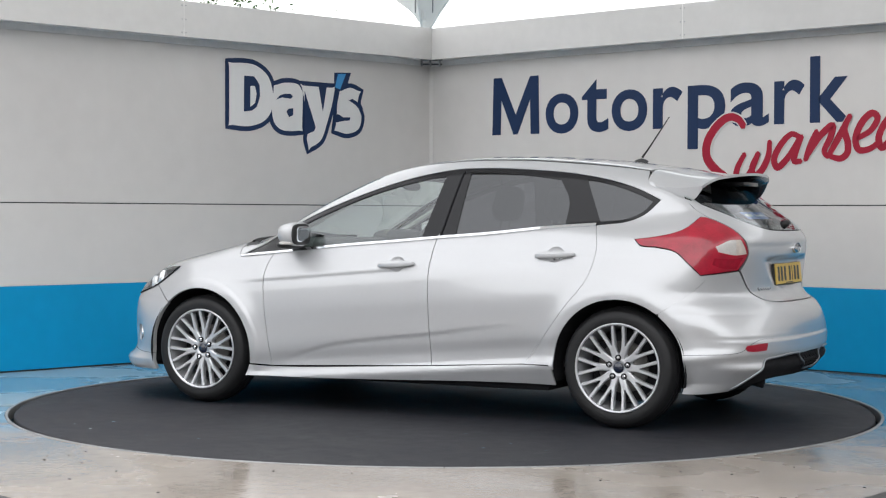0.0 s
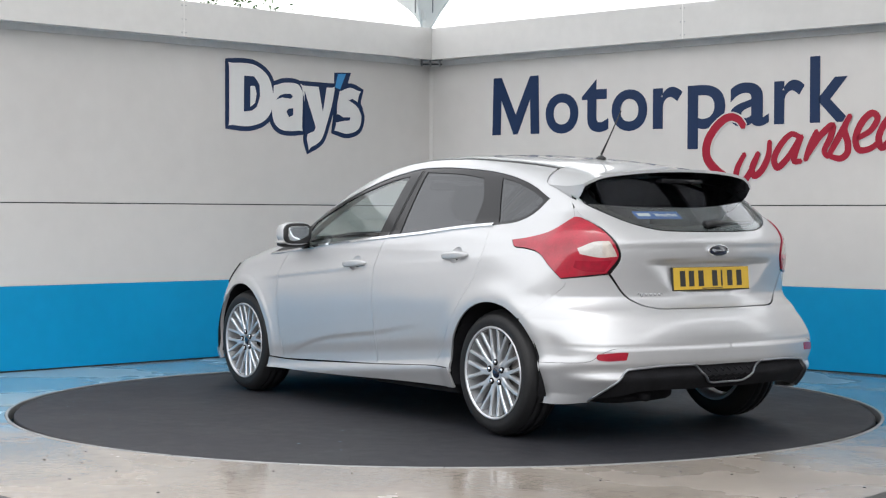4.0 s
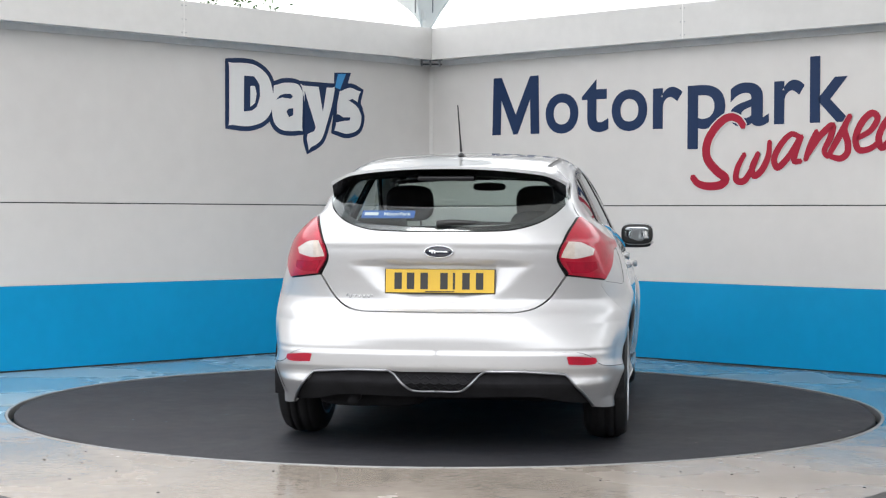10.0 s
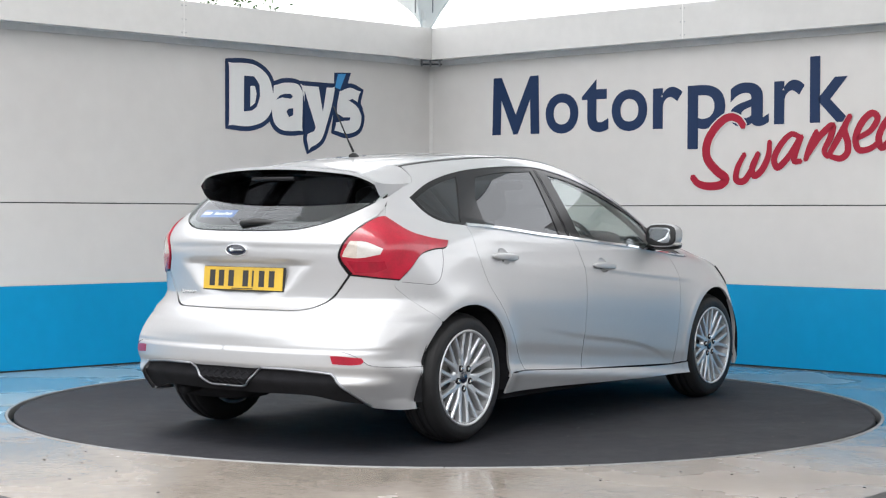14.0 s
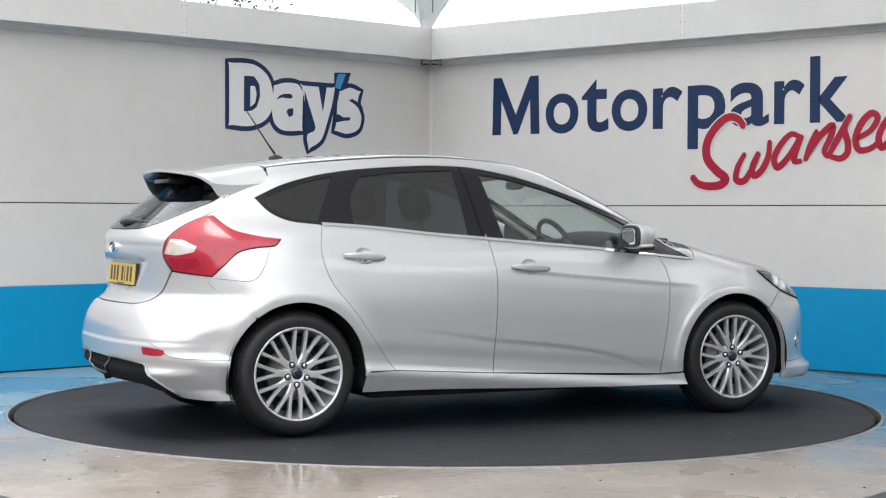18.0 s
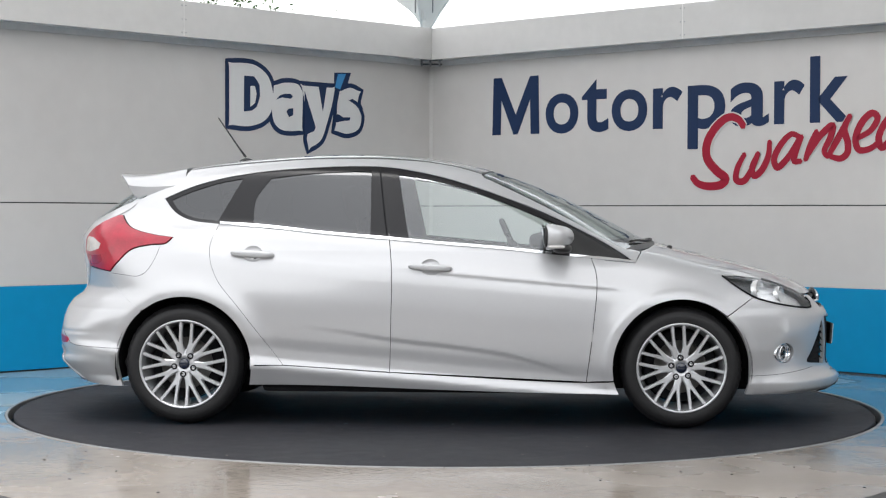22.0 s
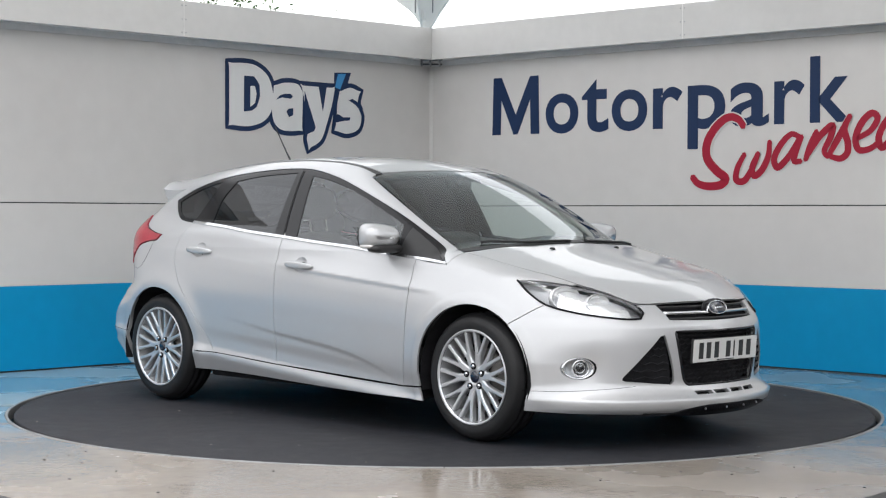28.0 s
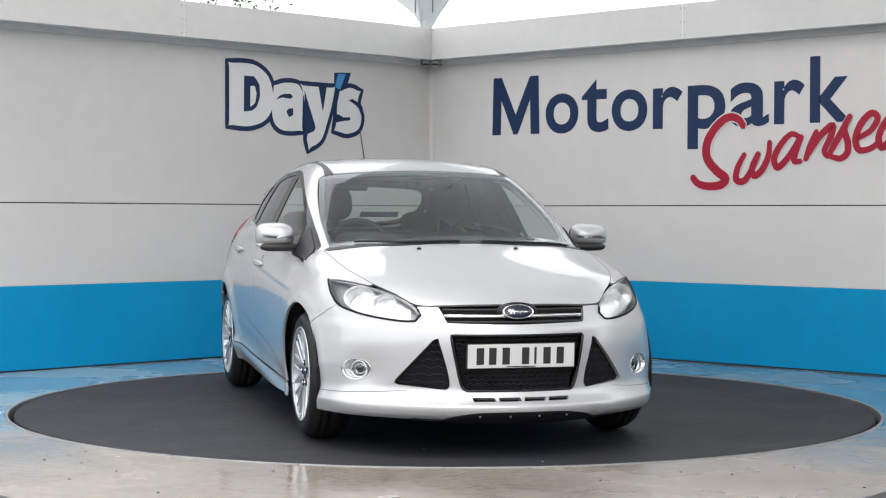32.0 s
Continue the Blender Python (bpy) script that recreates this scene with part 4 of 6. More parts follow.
# shared lines, left side; the right side is mirrored
DOOR_B = [(-0.302, 1.388), (-0.266, 1.129), (-0.249, 1.024), (-0.228, 0.83), (-0.23, 0.591), (-0.239, 0.289)]
DOOR_F = [(0.829, 0.905), (0.857, 0.803), (0.84, 0.536), (0.805, 0.245)]
DOOR_R = [(-1.174, 1.072), (-1.209, 0.946), (-1.173, 0.797), (-1.036, 0.619), (-0.809, 0.323)]
SILL_TOP = [(-0.809, 0.323), (-0.239, 0.289), (0.805, 0.245)]
BELT_F = [(-0.249, 0.996), (0.038, 0.971), (0.339, 0.948), (0.64, 0.918), (0.829, 0.900)]
BELT_R = [(-1.174, 1.072), (-0.87, 1.052), (-0.566, 1.02), (-0.249, 0.996)]
DLO_TOP = [(-1.496, 1.211), (-1.348, 1.276), (-1.196, 1.320), (-1.042, 1.349), (-0.889, 1.368), (-0.58, 1.389), (-0.426, 1.392), (-0.271, 1.387), (-0.117, 1.364), (0.037, 1.33), (0.191, 1.284),
           (0.343, 1.232), (0.496, 1.175), (0.648, 1.112), (0.80, 1.038), (0.952, 0.955), (1.063, 0.878)]
DLO_TAIL = [(-1.496, 1.211), (-1.43, 1.138), (-1.344, 1.095), (-1.174, 1.073)]
LAMP_T_OUT = [(-1.71, 0.64, 1.12), (-1.640, 0.735, 1.050), (-1.53, 0.79, 1.018), (-1.415, 0.813, 1.003)]
LAMP_T_LOW = [(-1.415, 0.813, 1.003), (-1.452, 0.827, 0.968), (-1.56, 0.835, 0.958), (-1.655, 0.83, 0.935), (-1.715, 0.815, 0.875), (-1.775, 0.79, 0.815)]
HEAD_LOW = [(1.530, 0.787, 0.812), (1.60, 0.785, 0.752), (1.69, 0.765, 0.694), (1.80, 0.71, 0.662), (1.92, 0.61, 0.636), (2.0, 0.50, 0.618), (2.027, 0.458, 0.620)]
HEAD_TOP = [(2.030, 0.437, 0.652), (2.0, 0.462, 0.695), (1.90, 0.53, 0.748), (1.74, 0.645, 0.790), (1.62, 0.73, 0.808), (1.530, 0.787, 0.812)]
BONNET_EDGE = [(1.90, 0.522, 0.752), (1.74, 0.615, 0.800), (1.55, 0.672, 0.845), (1.30, 0.70, 0.895), (1.10, 0.715, 0.935)]
UP = (0, 0.85, 0.53)
TL_D, HL_D = (-0.66, 0.75, 0.05), (0.66, 0.62, 0.42)
LAMP_T_OUT, LAMP_T_LOW = snapped(LAMP_T_OUT, TL_D), snapped(LAMP_T_LOW, TL_D)
HEAD_LOW, HEAD_TOP = snapped(HEAD_LOW, HL_D), snapped(HEAD_TOP, HL_D)
HEAD_TIP, HEAD_REST = HEAD_LOW[:np.argmin(np.abs(HEAD_LOW[:, 0] - 1.69))], HEAD_LOW[np.argmin(np.abs(HEAD_LOW[:, 0] - 1.69)):]
BONNET_EDGE = snapped(BONNET_EDGE, (0.1, 0.5, 0.85))
WING_EDGE, WING_LAMP = BONNET_EDGE[BONNET_EDGE[:, 0] < 1.76][::-1], HEAD_TOP[HEAD_TOP[:, 0] < 1.76]
SIDE_D = (0, 1, 0.12)

# doors
HANDLES = {"front_door": (-0.022, 0.845), "rear_door": (-0.975, 0.911)}


def ring(view, cx, cz, a, b, n=18):
    return [(view, [(cx + a * math.cos(2 * math.pi * i / n), cz + b * math.sin(2 * math.pi * i / n)) for i in range(n + 1)])]


CUPS = {k: ring("s", x0, z0 + 0.004, 0.052, 0.043) for k, (x0, z0) in HANDLES.items()}
front_door = sheet([("s", DOOR_B[2:]), ("s", SILL_TOP[1:]), ("s", DOOR_F[::-1]), ("s", BELT_F[::-1])], SIDE_D, h=0.012, holes=(CUPS["front_door"],))
rear_door = sheet([("s", DOOR_R), ("s", SILL_TOP[:2]), ("s", DOOR_B[2:][::-1]), ("s", BELT_R[::-1])], SIDE_D, h=0.012, holes=(CUPS["rear_door"],))
wing = sheet([("s", DOOR_F[::-1]), ("s", [(0.829, 0.898), (0.95, 0.884), (1.063, 0.876)]), ("p", [(1.063, 0.81, 0.878), (1.10, 0.722, 0.932)]), ("p", WING_EDGE),
              ("p", WING_LAMP), ("p", HEAD_TIP), ("s", [(1.69, 0.694), (1.548, 0.600)]), ("s", arc(AXLE_F, 49, 190, n=16)), ("s", [(0.945, 0.252), (0.805, 0.245)])], (0.12, 0.9, 0.42), h=0.012)
quarter = sheet([("p", [(1.063, 0.815, 0.876), (1.095, 0.73, 0.93)]), ("p", [(1.095, 0.722, 0.935), (0.9, 0.695, 1.02), (0.55, 0.645, 1.19), (0.25, 0.588, 1.335)]),
                 ("p", [(0.25, 0.588, 1.335), (0.235, 0.550, 1.36)]), ("t", [(0.235, 0.546), (0.06, 0.526), (-0.3, 0.520), (-1.06, 0.512), (-1.38, 0.489)]),
                 ("p", [(-1.385, 0.50, 1.36), (-1.415, 0.585, 1.297), (-1.52, 0.60, 1.26), (-1.625, 0.60, 1.215)]), ("p", [(-1.625, 0.60, 1.215), (-1.71, 0.64, 1.12)]),
                 ("p", LAMP_T_OUT), ("p", LAMP_T_LOW), ("s", [(-1.7775, 0.80), (-1.7775, 0.785), (-1.6925, 0.70), (-1.5735, 0.615)]), ("s", arc(AXLE_R, 127, -4, n=15)),
                 ("s", [(-0.955, 0.325), (-0.809, 0.323)]), ("s", DOOR_R[::-1]), ("s", DLO_TAIL[::-1]), ("s", DLO_TOP)], UP, gap=0.0004)
sill = sheet([("s", [(-0.972, 0.320), (-0.809, 0.320), (-0.239, 0.286), (0.805, 0.242), (0.945, 0.248)]), ("s", [(0.95, 0.248), (0.975, 0.18)]), ("s", [(0.975, 0.18), (0.641, 0.184), (0.04, 0.198), (-0.56, 0.214), (-0.99, 0.217)]),
              ("s", [(-0.99, 0.217), (-0.975, 0.32)])], SIDE_D, off=0.006)

FRAME = {}
for s_, flip_ in ((1, False), (-1, True)):
    put = (lambda q: mirror(q)) if flip_ else (lambda q: q)
    FRAME[s_] = dict(front_door=sheet_part("front_door", put(front_door), M_PAINT, car), rear_door=sheet_part("rear_door", put(rear_door), M_PAINT, car))
    sheet_part("front_wing", put(wing), M_PAINT, car)
    sheet_part("quarter_panel", put(quarter), M_PAINT, car)
    sheet_part("side_skirt", put(sill), M_PAINT, car)

# side windows: black frame with three panes, chrome strip at the waist
Q_GLASS = [("s", [(-1.455, 1.205), (-1.346, 1.251), (-1.20, 1.298), (-1.065, 1.325)]), ("s", [(-1.065, 1.325), (-1.185, 1.092)]), ("s", [(-1.185, 1.092), (-1.334, 1.113), (-1.41, 1.15), (-1.455, 1.205)])]
R_GLASS = [("s", [(-0.99, 1.072), (-0.985, 1.21), (-0.91, 1.326)]), ("s", [(-0.91, 1.326), (-0.70, 1.352), (-0.36, 1.369)]), ("s", [(-0.36, 1.369), (-0.349, 1.018)]), ("s", [(-0.349, 1.018), (-0.70, 1.043), (-0.99, 1.072)])]
F_GLASS = [("s", [(-0.209, 1.348), (-0.143, 1.002)]), ("s", [(-0.143, 1.002), (0.20, 0.972), (0.60, 0.936), (0.70, 0.926)]), ("s", [(0.70, 0.926), (0.66, 1.078)]), ("s", [(0.66, 1.078), (0.524, 1.135), (0.343, 1.208), (0.19, 1.26), (0.037, 1.302), (-0.085, 1.33), (-0.209, 1.348)])]
dlo = [("s", DLO_TOP), ("s", [(1.063, 0.878), (0.829, 0.902), (0.64, 0.92), (0.339, 0.95), (0.038, 0.973), (-0.249, 0.998), (-0.566, 1.022), (-0.87, 1.054), (-1.174, 1.073)]), ("s", DLO_TAIL[::-1])]
frame_s = sheet(dlo, (0, 0.93, 0.37), h=0.018, holes=(Q_GLASS, R_GLASS, F_GLASS), off=-0.004, gap=0.0)
panes_s = [("quarter_window", sheet(Q_GLASS, (0, 0.93, 0.37), h=0.015, off=-0.008, gap=-0.004), M_PRIVACY, "dark privacy glass"), ("rear_door_window", sheet(R_GLASS, (0, 0.93, 0.37), h=0.015, off=-0.008, gap=-0.004), M_PRIVACY, "dark privacy glass"),
           ("front_door_window", sheet(F_GLASS, (0, 0.93, 0.37), h=0.015, off=-0.008, gap=-0.004), M_GLASS, "clear greenish glass")]
strip = sheet([("s", [(-1.17, 1.082), (-0.87, 1.061), (-0.566, 1.030), (-0.249, 1.005), (0.038, 0.980), (0.339, 0.957), (0.64, 0.927), (0.90, 0.901), (1.055, 0.884)]),
               ("s", [(1.06, 0.875), (0.90, 0.889), (0.64, 0.914), (0.339, 0.944), (0.038, 0.967), (-0.249, 0.992), (-0.566, 1.017), (-0.87, 1.048), (-1.17, 1.069)])], (0, 0.8, 0.6), h=0.03, off=0.008, gap=0.0)
bline = sheet([("s", [(-0.318, 1.378), (-0.282, 1.129), (-0.262, 1.01)]), ("s", [(-0.254, 1.01), (-0.274, 1.129), (-0.310, 1.378)])], (0, 0.93, 0.37), h=0.05, off=0.0005, gap=0.0)
for s_ in (1, -1):
    put = (lambda q: q) if s_ > 0 else (lambda q: mirror(q))
    fr_ = sheet_part("window_frame", put(frame_s), M_GLOSS, car, "gloss black pillars and seals")
    for nm, q, mt, lb in panes_s:
        ob = sheet_part(nm, put(q), mt, fr_, lb, rim=0)
    sheet_part("waist_trim", put(strip), M_CHROME, car, "bright chrome strip")
    sheet_part("pillar_seal", put(bline), M_LINER, fr_, rim=0)

# bonnet, windscreen, roof
bonnet = sheet([("f", [(0.0, 0.706), (0.20, 0.705), (0.36, 0.700)]), ("p", [(2.02, 0.40, 0.702), (1.99, 0.455, 0.712), (1.90, 0.522, 0.752)]), ("p", BONNET_EDGE), ("t", [(1.10, 0.712), (1.15, 0.6), (1.20, 0.35), (1.222, 0.0)])], (0.3, 0, 0.95), gap=0.001, sym=True)
sheet_part("bonnet", bonnet, M_PAINT, car)
WS = [("t", [(1.225, 0.0), (1.205, 0.35), (1.155, 0.6), (1.10, 0.715)]), ("p", [(1.10, 0.72, 0.935), (0.9, 0.69, 1.02), (0.55, 0.64, 1.19), (0.25, 0.582, 1.335)]), ("t", [(0.25, 0.582), (0.265, 0.45), (0.295, 0.22), (0.305, 0.0)])]
WS_IN = [("t", [(1.10, 0.0), (1.08, 0.35), (1.02, 0.58)]), ("p", [(0.98, 0.63, 1.0), (0.86, 0.655, 1.05), (0.55, 0.612, 1.20), (0.29, 0.555, 1.33)]), ("t", [(0.30, 0.54), (0.325, 0.40), (0.35, 0.22), (0.36, 0.0)])]
WS_D = (0.5, 0, 0.87)
screen = sheet_part("windscreen", sheet(WS, WS_D, h=0.025, off=-0.001, sym=True), M_SCREEN, car, rim=0)
sheet_part("screen_border", sheet(WS, WS_D, h=0.04, holes=(WS_IN,), off=-0.006, sym=True), M_GLOSS, screen, "black printed border")
roof = sheet([("t", [(0.295, 0.0), (0.285, 0.22), (0.255, 0.45), (0.245, 0.50)]), ("t", [(0.245, 0.50), (0.10, 0.498), (-0.3, 0.497), (-1.06, 0.490), (-1.38, 0.468)]), ("t", [(-1.38, 0.468), (-1.415, 0.25), (-1.425, 0.0)])], (0, 0, 1), h=0.03, sym=True)
sheet_part("roof", roof, M_PAINT, car)
rstrip = sheet([("t", [(0.245, 0.502), (0.10, 0.500), (-0.3, 0.499), (-1.06, 0.492), (-1.38, 0.470)]), ("t", [(-1.39, 0.488), (-1.06, 0.512), (-0.3, 0.520), (0.06, 0.526), (0.238, 0.545)])], (0, 0.2, 0.95), h=0.05, off=-0.002, gap=0.0)
both_sides("roof_strip", rstrip, M_BLACK, car, "black rubber roof strip")

# tailgate
TG_GLASS = [("r", [(0.0, 1.048), (0.20, 1.050), (0.354, 1.060), (0.48, 1.10), (0.565, 1.165), (0.595, 1.218)]), ("r", [(0.595, 1.218), (0.555, 1.285), (0.48, 1.33), (0.25, 1.355), (0.0, 1.362)])]
TG_IN = [("r", [(0.0, 1.078), (0.25, 1.080), (0.42, 1.105), (0.505, 1.16), (0.527, 1.22)]), ("r", [(0.527, 1.22), (0.50, 1.29), (0.42, 1.325), (0.2, 1.342), (0.0, 1.346)])]
RD = (-0.85, 0, 0.53)
tailgate = sheet_part("tailgate", sheet([("r", [(0.0, 0.668), (0.25, 0.669), (0.39, 0.672), (0.455, 0.69), (0.513, 0.73), (0.590, 0.838)]), ("r", [(0.590, 0.838), (0.551, 0.922), (0.585, 1.02), (0.632, 1.118)]), ("r", [(0.632, 1.118), (0.602, 1.216)]),
                                         ("r", [(0.595, 1.214), (0.565, 1.162), (0.48, 1.097), (0.354, 1.057), (0.20, 1.047), (0.0, 1.045)])], (-0.97, 0, 0.22), h=0.014, sym=True), M_PAINT, car)
rear_window = sheet_part("rear_window", sheet(TG_GLASS, RD, h=0.025, off=0.0, sym=True), M_REARGLASS, tailgate, rim=0)
sheet_part("window_border", sheet(TG_GLASS, RD, h=0.03, holes=(TG_IN,), off=-0.006, sym=True), M_GLOSS, tailgate, "black printed border")

# bumpers
FB_D, RB_D = (0.80, 0.60, 0.0), (-0.76, 0.65, 0.0)


def oval(cy, cz, a, b, n=14):
    return [(cy + a * math.cos(2 * math.pi * i / n), cz + b * math.sin(2 * math.pi * i / n)) for i in range(n + 1)]


GR_LOW = [("f", [(-0.03, 0.571), (0.322, 0.571)]), ("f", [(0.322, 0.571), (0.328, 0.560), (0.275, 0.322), (0.255, 0.304)]), ("f", [(0.255, 0.304), (-0.03, 0.304)]), ("f", [(-0.03, 0.304), (-0.03, 0.571)])]
GR_SIDE = [("f", [(0.380, 0.552), (0.402, 0.545)]), ("f", [(0.402, 0.545), (0.50, 0.43), (0.562, 0.352)]), ("f", [(0.562, 0.352), (0.565, 0.338), (0.545, 0.330)]), ("f", [(0.545, 0.330), (0.345, 0.312)]), ("f", [(0.345, 0.312), (0.330, 0.330), (0.380, 0.552)])]
FOG = [("f", oval(0.715, 0.394, 0.062, 0.053))]
SLOTS = [[("f", [(a, 0.279), (a + 0.104, 0.279)]), ("f", [(a + 0.104, 0.279), (a + 0.098, 0.262)]), ("f", [(a + 0.098, 0.262), (a - 0.006, 0.262)]), ("f", [(a - 0.006, 0.262), (a, 0.279)])] for a in (0.012, 0.132)]
fb = sheet([("f", [(0.0, 0.172), (0.30, 0.172), (0.50, 0.176)]), ("p", [(1.98, 0.56, 0.178), (1.80, 0.75, 0.182), (1.655, 0.865, 0.186)]), ("s", arc(AXLE_F, -22, 48.5, n=9)), ("s", [(1.550, 0.598), (1.69, 0.692)]),
            ("p", HEAD_REST), ("p", [HEAD_LOW[-1], HEAD_TOP[0], (2.005, 0.455, 0.692)]), ("f", [(0.44, 0.694), (0.36, 0.692)]), ("f", [(0.36, 0.692), (0.335, 0.622)]), ("f", [(0.335, 0.622), (0.15, 0.617), (0.0, 0.615)]), ("f", [(0.0, 0.613), (0.0, 0.175)])],
           FB_D, h=0.018, holes=(GR_LOW, GR_SIDE, FOG, *SLOTS), gap=0.0)
front_bumper = sheet_part("front_bumper", joined(fb, mirror(fb)), M_PAINT, car, rim=0.02)
rb = sheet([("r", [(0.0, 0.664), (0.25, 0.665), (0.39, 0.668), (0.46, 0.686), (0.520, 0.728), (0.596, 0.832)]), ("p", [(-1.925, 0.605, 0.834), (-1.88, 0.70, 0.824), (-1.778, 0.792, 0.812)]), ("s", [(-1.778, 0.80), (-1.778, 0.785), (-1.693, 0.70), (-1.574, 0.615)]),
            ("s", arc(AXLE_R, 129.5, 200, n=10)), ("p", [(-1.69, 0.85, 0.20), (-1.80, 0.81, 0.20), (-1.92, 0.735, 0.215)]), ("r", [(0.722, 0.225), (0.68, 0.29), (0.60, 0.382)]), ("r", [(0.60, 0.382), (0.40, 0.398), (0.235, 0.398), (0.20, 0.392), (0.0, 0.392)]), ("r", [(0.0, 0.395), (0.0, 0.661)])],
           RB_D, h=0.018, gap=0.0)
rear_bumper = sheet_part("rear_bumper", joined(rb, mirror(rb)), M_PAINT, car, rim=0.02)
df = sheet([("r", [(0.0, 0.40), (0.22, 0.40), (0.60, 0.388)]), ("r", [(0.60, 0.388), (0.68, 0.30), (0.725, 0.225)]), ("r", [(0.725, 0.225), (0.60, 0.235), (0.48, 0.26), (0.16, 0.26), (0.0, 0.26)]), ("r", [(0.0, 0.263), (0.0, 0.397)])], RB_D, h=0.03, off=-0.012, gap=0.0)
sheet_part("diffuser", joined(df, mirror(df)), M_LINER, rear_bumper, "black lower valance", rim=0.05)


def ribbon(bm, pts, r):
    tube(bm, [tuple(p) for p in pts], r, n=6)


def hug(view, pts, off, d=(1, 0, 0), step=0.03):
    """A smooth line drawn in a view, laid on the skin at a distance."""
    (i, j), o, w = VIEWS[view]
    c = spline(pts, step)
    p = np.tile(np.array(o, float), (len(c), 1))
    p[:, i], p[:, j] = c[:, 0], c[:, 1]
    q = cast(p, np.broadcast_to(np.array(w, float), p.shape), reach=3.4)
    q = q[~np.isnan(q[:, 0])]
    return q + gradient(q) * off


# trim line round the valance
bm = bmesh.new()
for s_ in (1, -1):
    a = np.vstack([hug("r", [(0.722, 0.225), (0.68, 0.29), (0.60, 0.382)], 0.003), hug("r", [(0.60, 0.382), (0.40, 0.396), (0.235, 0.396)], 0.003), hug("r", [(0.235, 0.396), (0.20, 0.375), (0.13, 0.305), (0.10, 0.296), (0.0, 0.296)], -0.004)])
    ribbon(bm, a * (1, s_, 1), 0.0062)
part("valance_trim", bm, M_STEEL, rear_bumper, "dark grey metallic trim line", True)


def honeycomb(name, inner, y0, y1, z0, z1, parent, view="f", cell=0.034, off=-0.012, r=0.0032):
    """Zigzag bars of a honeycomb grille between two y and two z; inner(y, z) tells what is kept."""
    bm = bmesh.new()
    rows = int((z1 - z0) / (cell * 0.62)) + 1
    for k in range(rows + 1):
        z = z0 + k * cell * 0.62
        n = int((y1 - y0) / (cell / 2)) + 1
        run = []
        for i in range(n + 1):
            y = y0 + i * cell / 2
            zz = z + (cell * 0.16 if (i + k) % 2 else -cell * 0.16)
            if inner(y, zz):
                run.append((y, zz))
            if (not inner(y, zz) or i == n) and len(run) > 1:
                ribbon(bm, hug(view, run, off, step=0.02), r)
                run = []
            elif not inner(y, zz):
                run = []
    return part(name, bm, M_LINER, parent, "black honeycomb mesh")


# front grilles
low = sheet([("f", [(0.0, 0.59), (0.34, 0.59)]), ("f", [(0.34, 0.59), (0.27, 0.29)]), ("f", [(0.27, 0.29), (0.0, 0.29)])], (1, 0, 0), h=0.05, off=-0.045, gap=0.0, sym=True)
lower_grille = sheet_part("lower_grille", low, M_LINER, car, "black lower grille", rim=0)
honeycomb("grille_mesh", lambda y, z: abs(y) < 0.255 + (z - 0.304) * 0.25, -0.34, 0.34, 0.315, 0.565, lower_grille)
bm = bmesh.new()
e_ = np.vstack([hug("f", [(0.0, 0.566), (0.318, 0.566)], -0.002), hug("f", [(0.324, 0.556), (0.272, 0.322), (0.252, 0.308)], -0.002), hug("f", [(0.25, 0.308), (0.0, 0.308)], -0.002)])
for s_ in (1, -1):
    ribbon(bm, e_ * (1, s_, 1), 0.007)
part("grille_surround", bm, M_GLOSS, lower_grille, "gloss black surround", True)
for s_ in (1, -1):
    sg = sheet([("f", [(0.37, 0.565), (0.41, 0.56)]), ("f", [(0.41, 0.56), (0.575, 0.345)]), ("f", [(0.575, 0.345), (0.55, 0.318)]), ("f", [(0.55, 0.318), (0.33, 0.30)]), ("f", [(0.33, 0.30), (0.37, 0.565)])], FB_D, h=0.05, off=-0.03, gap=0.0)
    g_ = sheet_part("side_grille", sg if s_ > 0 else mirror(sg), M_LINER, car, "black triangular side grille", rim=0)
    for z in (0.345, 0.38, 0.415, 0.45, 0.485, 0.52):
        bm = bmesh.new()
        ya, yb = 0.338 + (z - 0.33) * 0.22, 0.555 - (z - 0.345) * 0.82
        pts = [(ya + (yb - ya) * i / 5, z + (0.006 if i % 2 else -0.006)) for i in range(6)]
        ribbon(bm, hug("f", pts, -0.010) * (1, s_, 1), 0.0035)
        part("grille_bar", bm, M_LINER, g_)
slot_back = sheet([("f", [(0.0, 0.72), (0.40, 0.71)]), ("f", [(0.40, 0.71), (0.35, 0.60)]), ("f", [(0.35, 0.60), (0.0, 0.60)])], (1, 0, 0), h=0.05, off=-0.05, gap=0.0, sym=True)
upper_grille = sheet_part("upper_grille", slot_back, M_LINER, car, "narrow black upper grille", rim=0)
for z, r in ((0.657, 0.010), (0.630, 0.006), (0.686, 0.006)):
    bm = bmesh.new()
    tube(bm, [tuple(p) for p in hug("f", [(-0.345, z), (0.0, z), (0.345, z)], -0.008)], r, n=8)
    part("grille_slat", bm, M_CHROME if r > 0.008 else M_BLACK, upper_grille, "chrome bar" if r > 0.008 else "", True)
sb = sheet([("f", [(0.0, 0.285), (0.26, 0.285)]), ("f", [(0.26, 0.285), (0.25, 0.255)]), ("f", [(0.25, 0.255), (0.0, 0.255)])], (1, 0, 0), h=0.05, off=-0.03, gap=0.0, sym=True)
sheet_part("intake_backing", sb, M_LINER, front_bumper, rim=0)


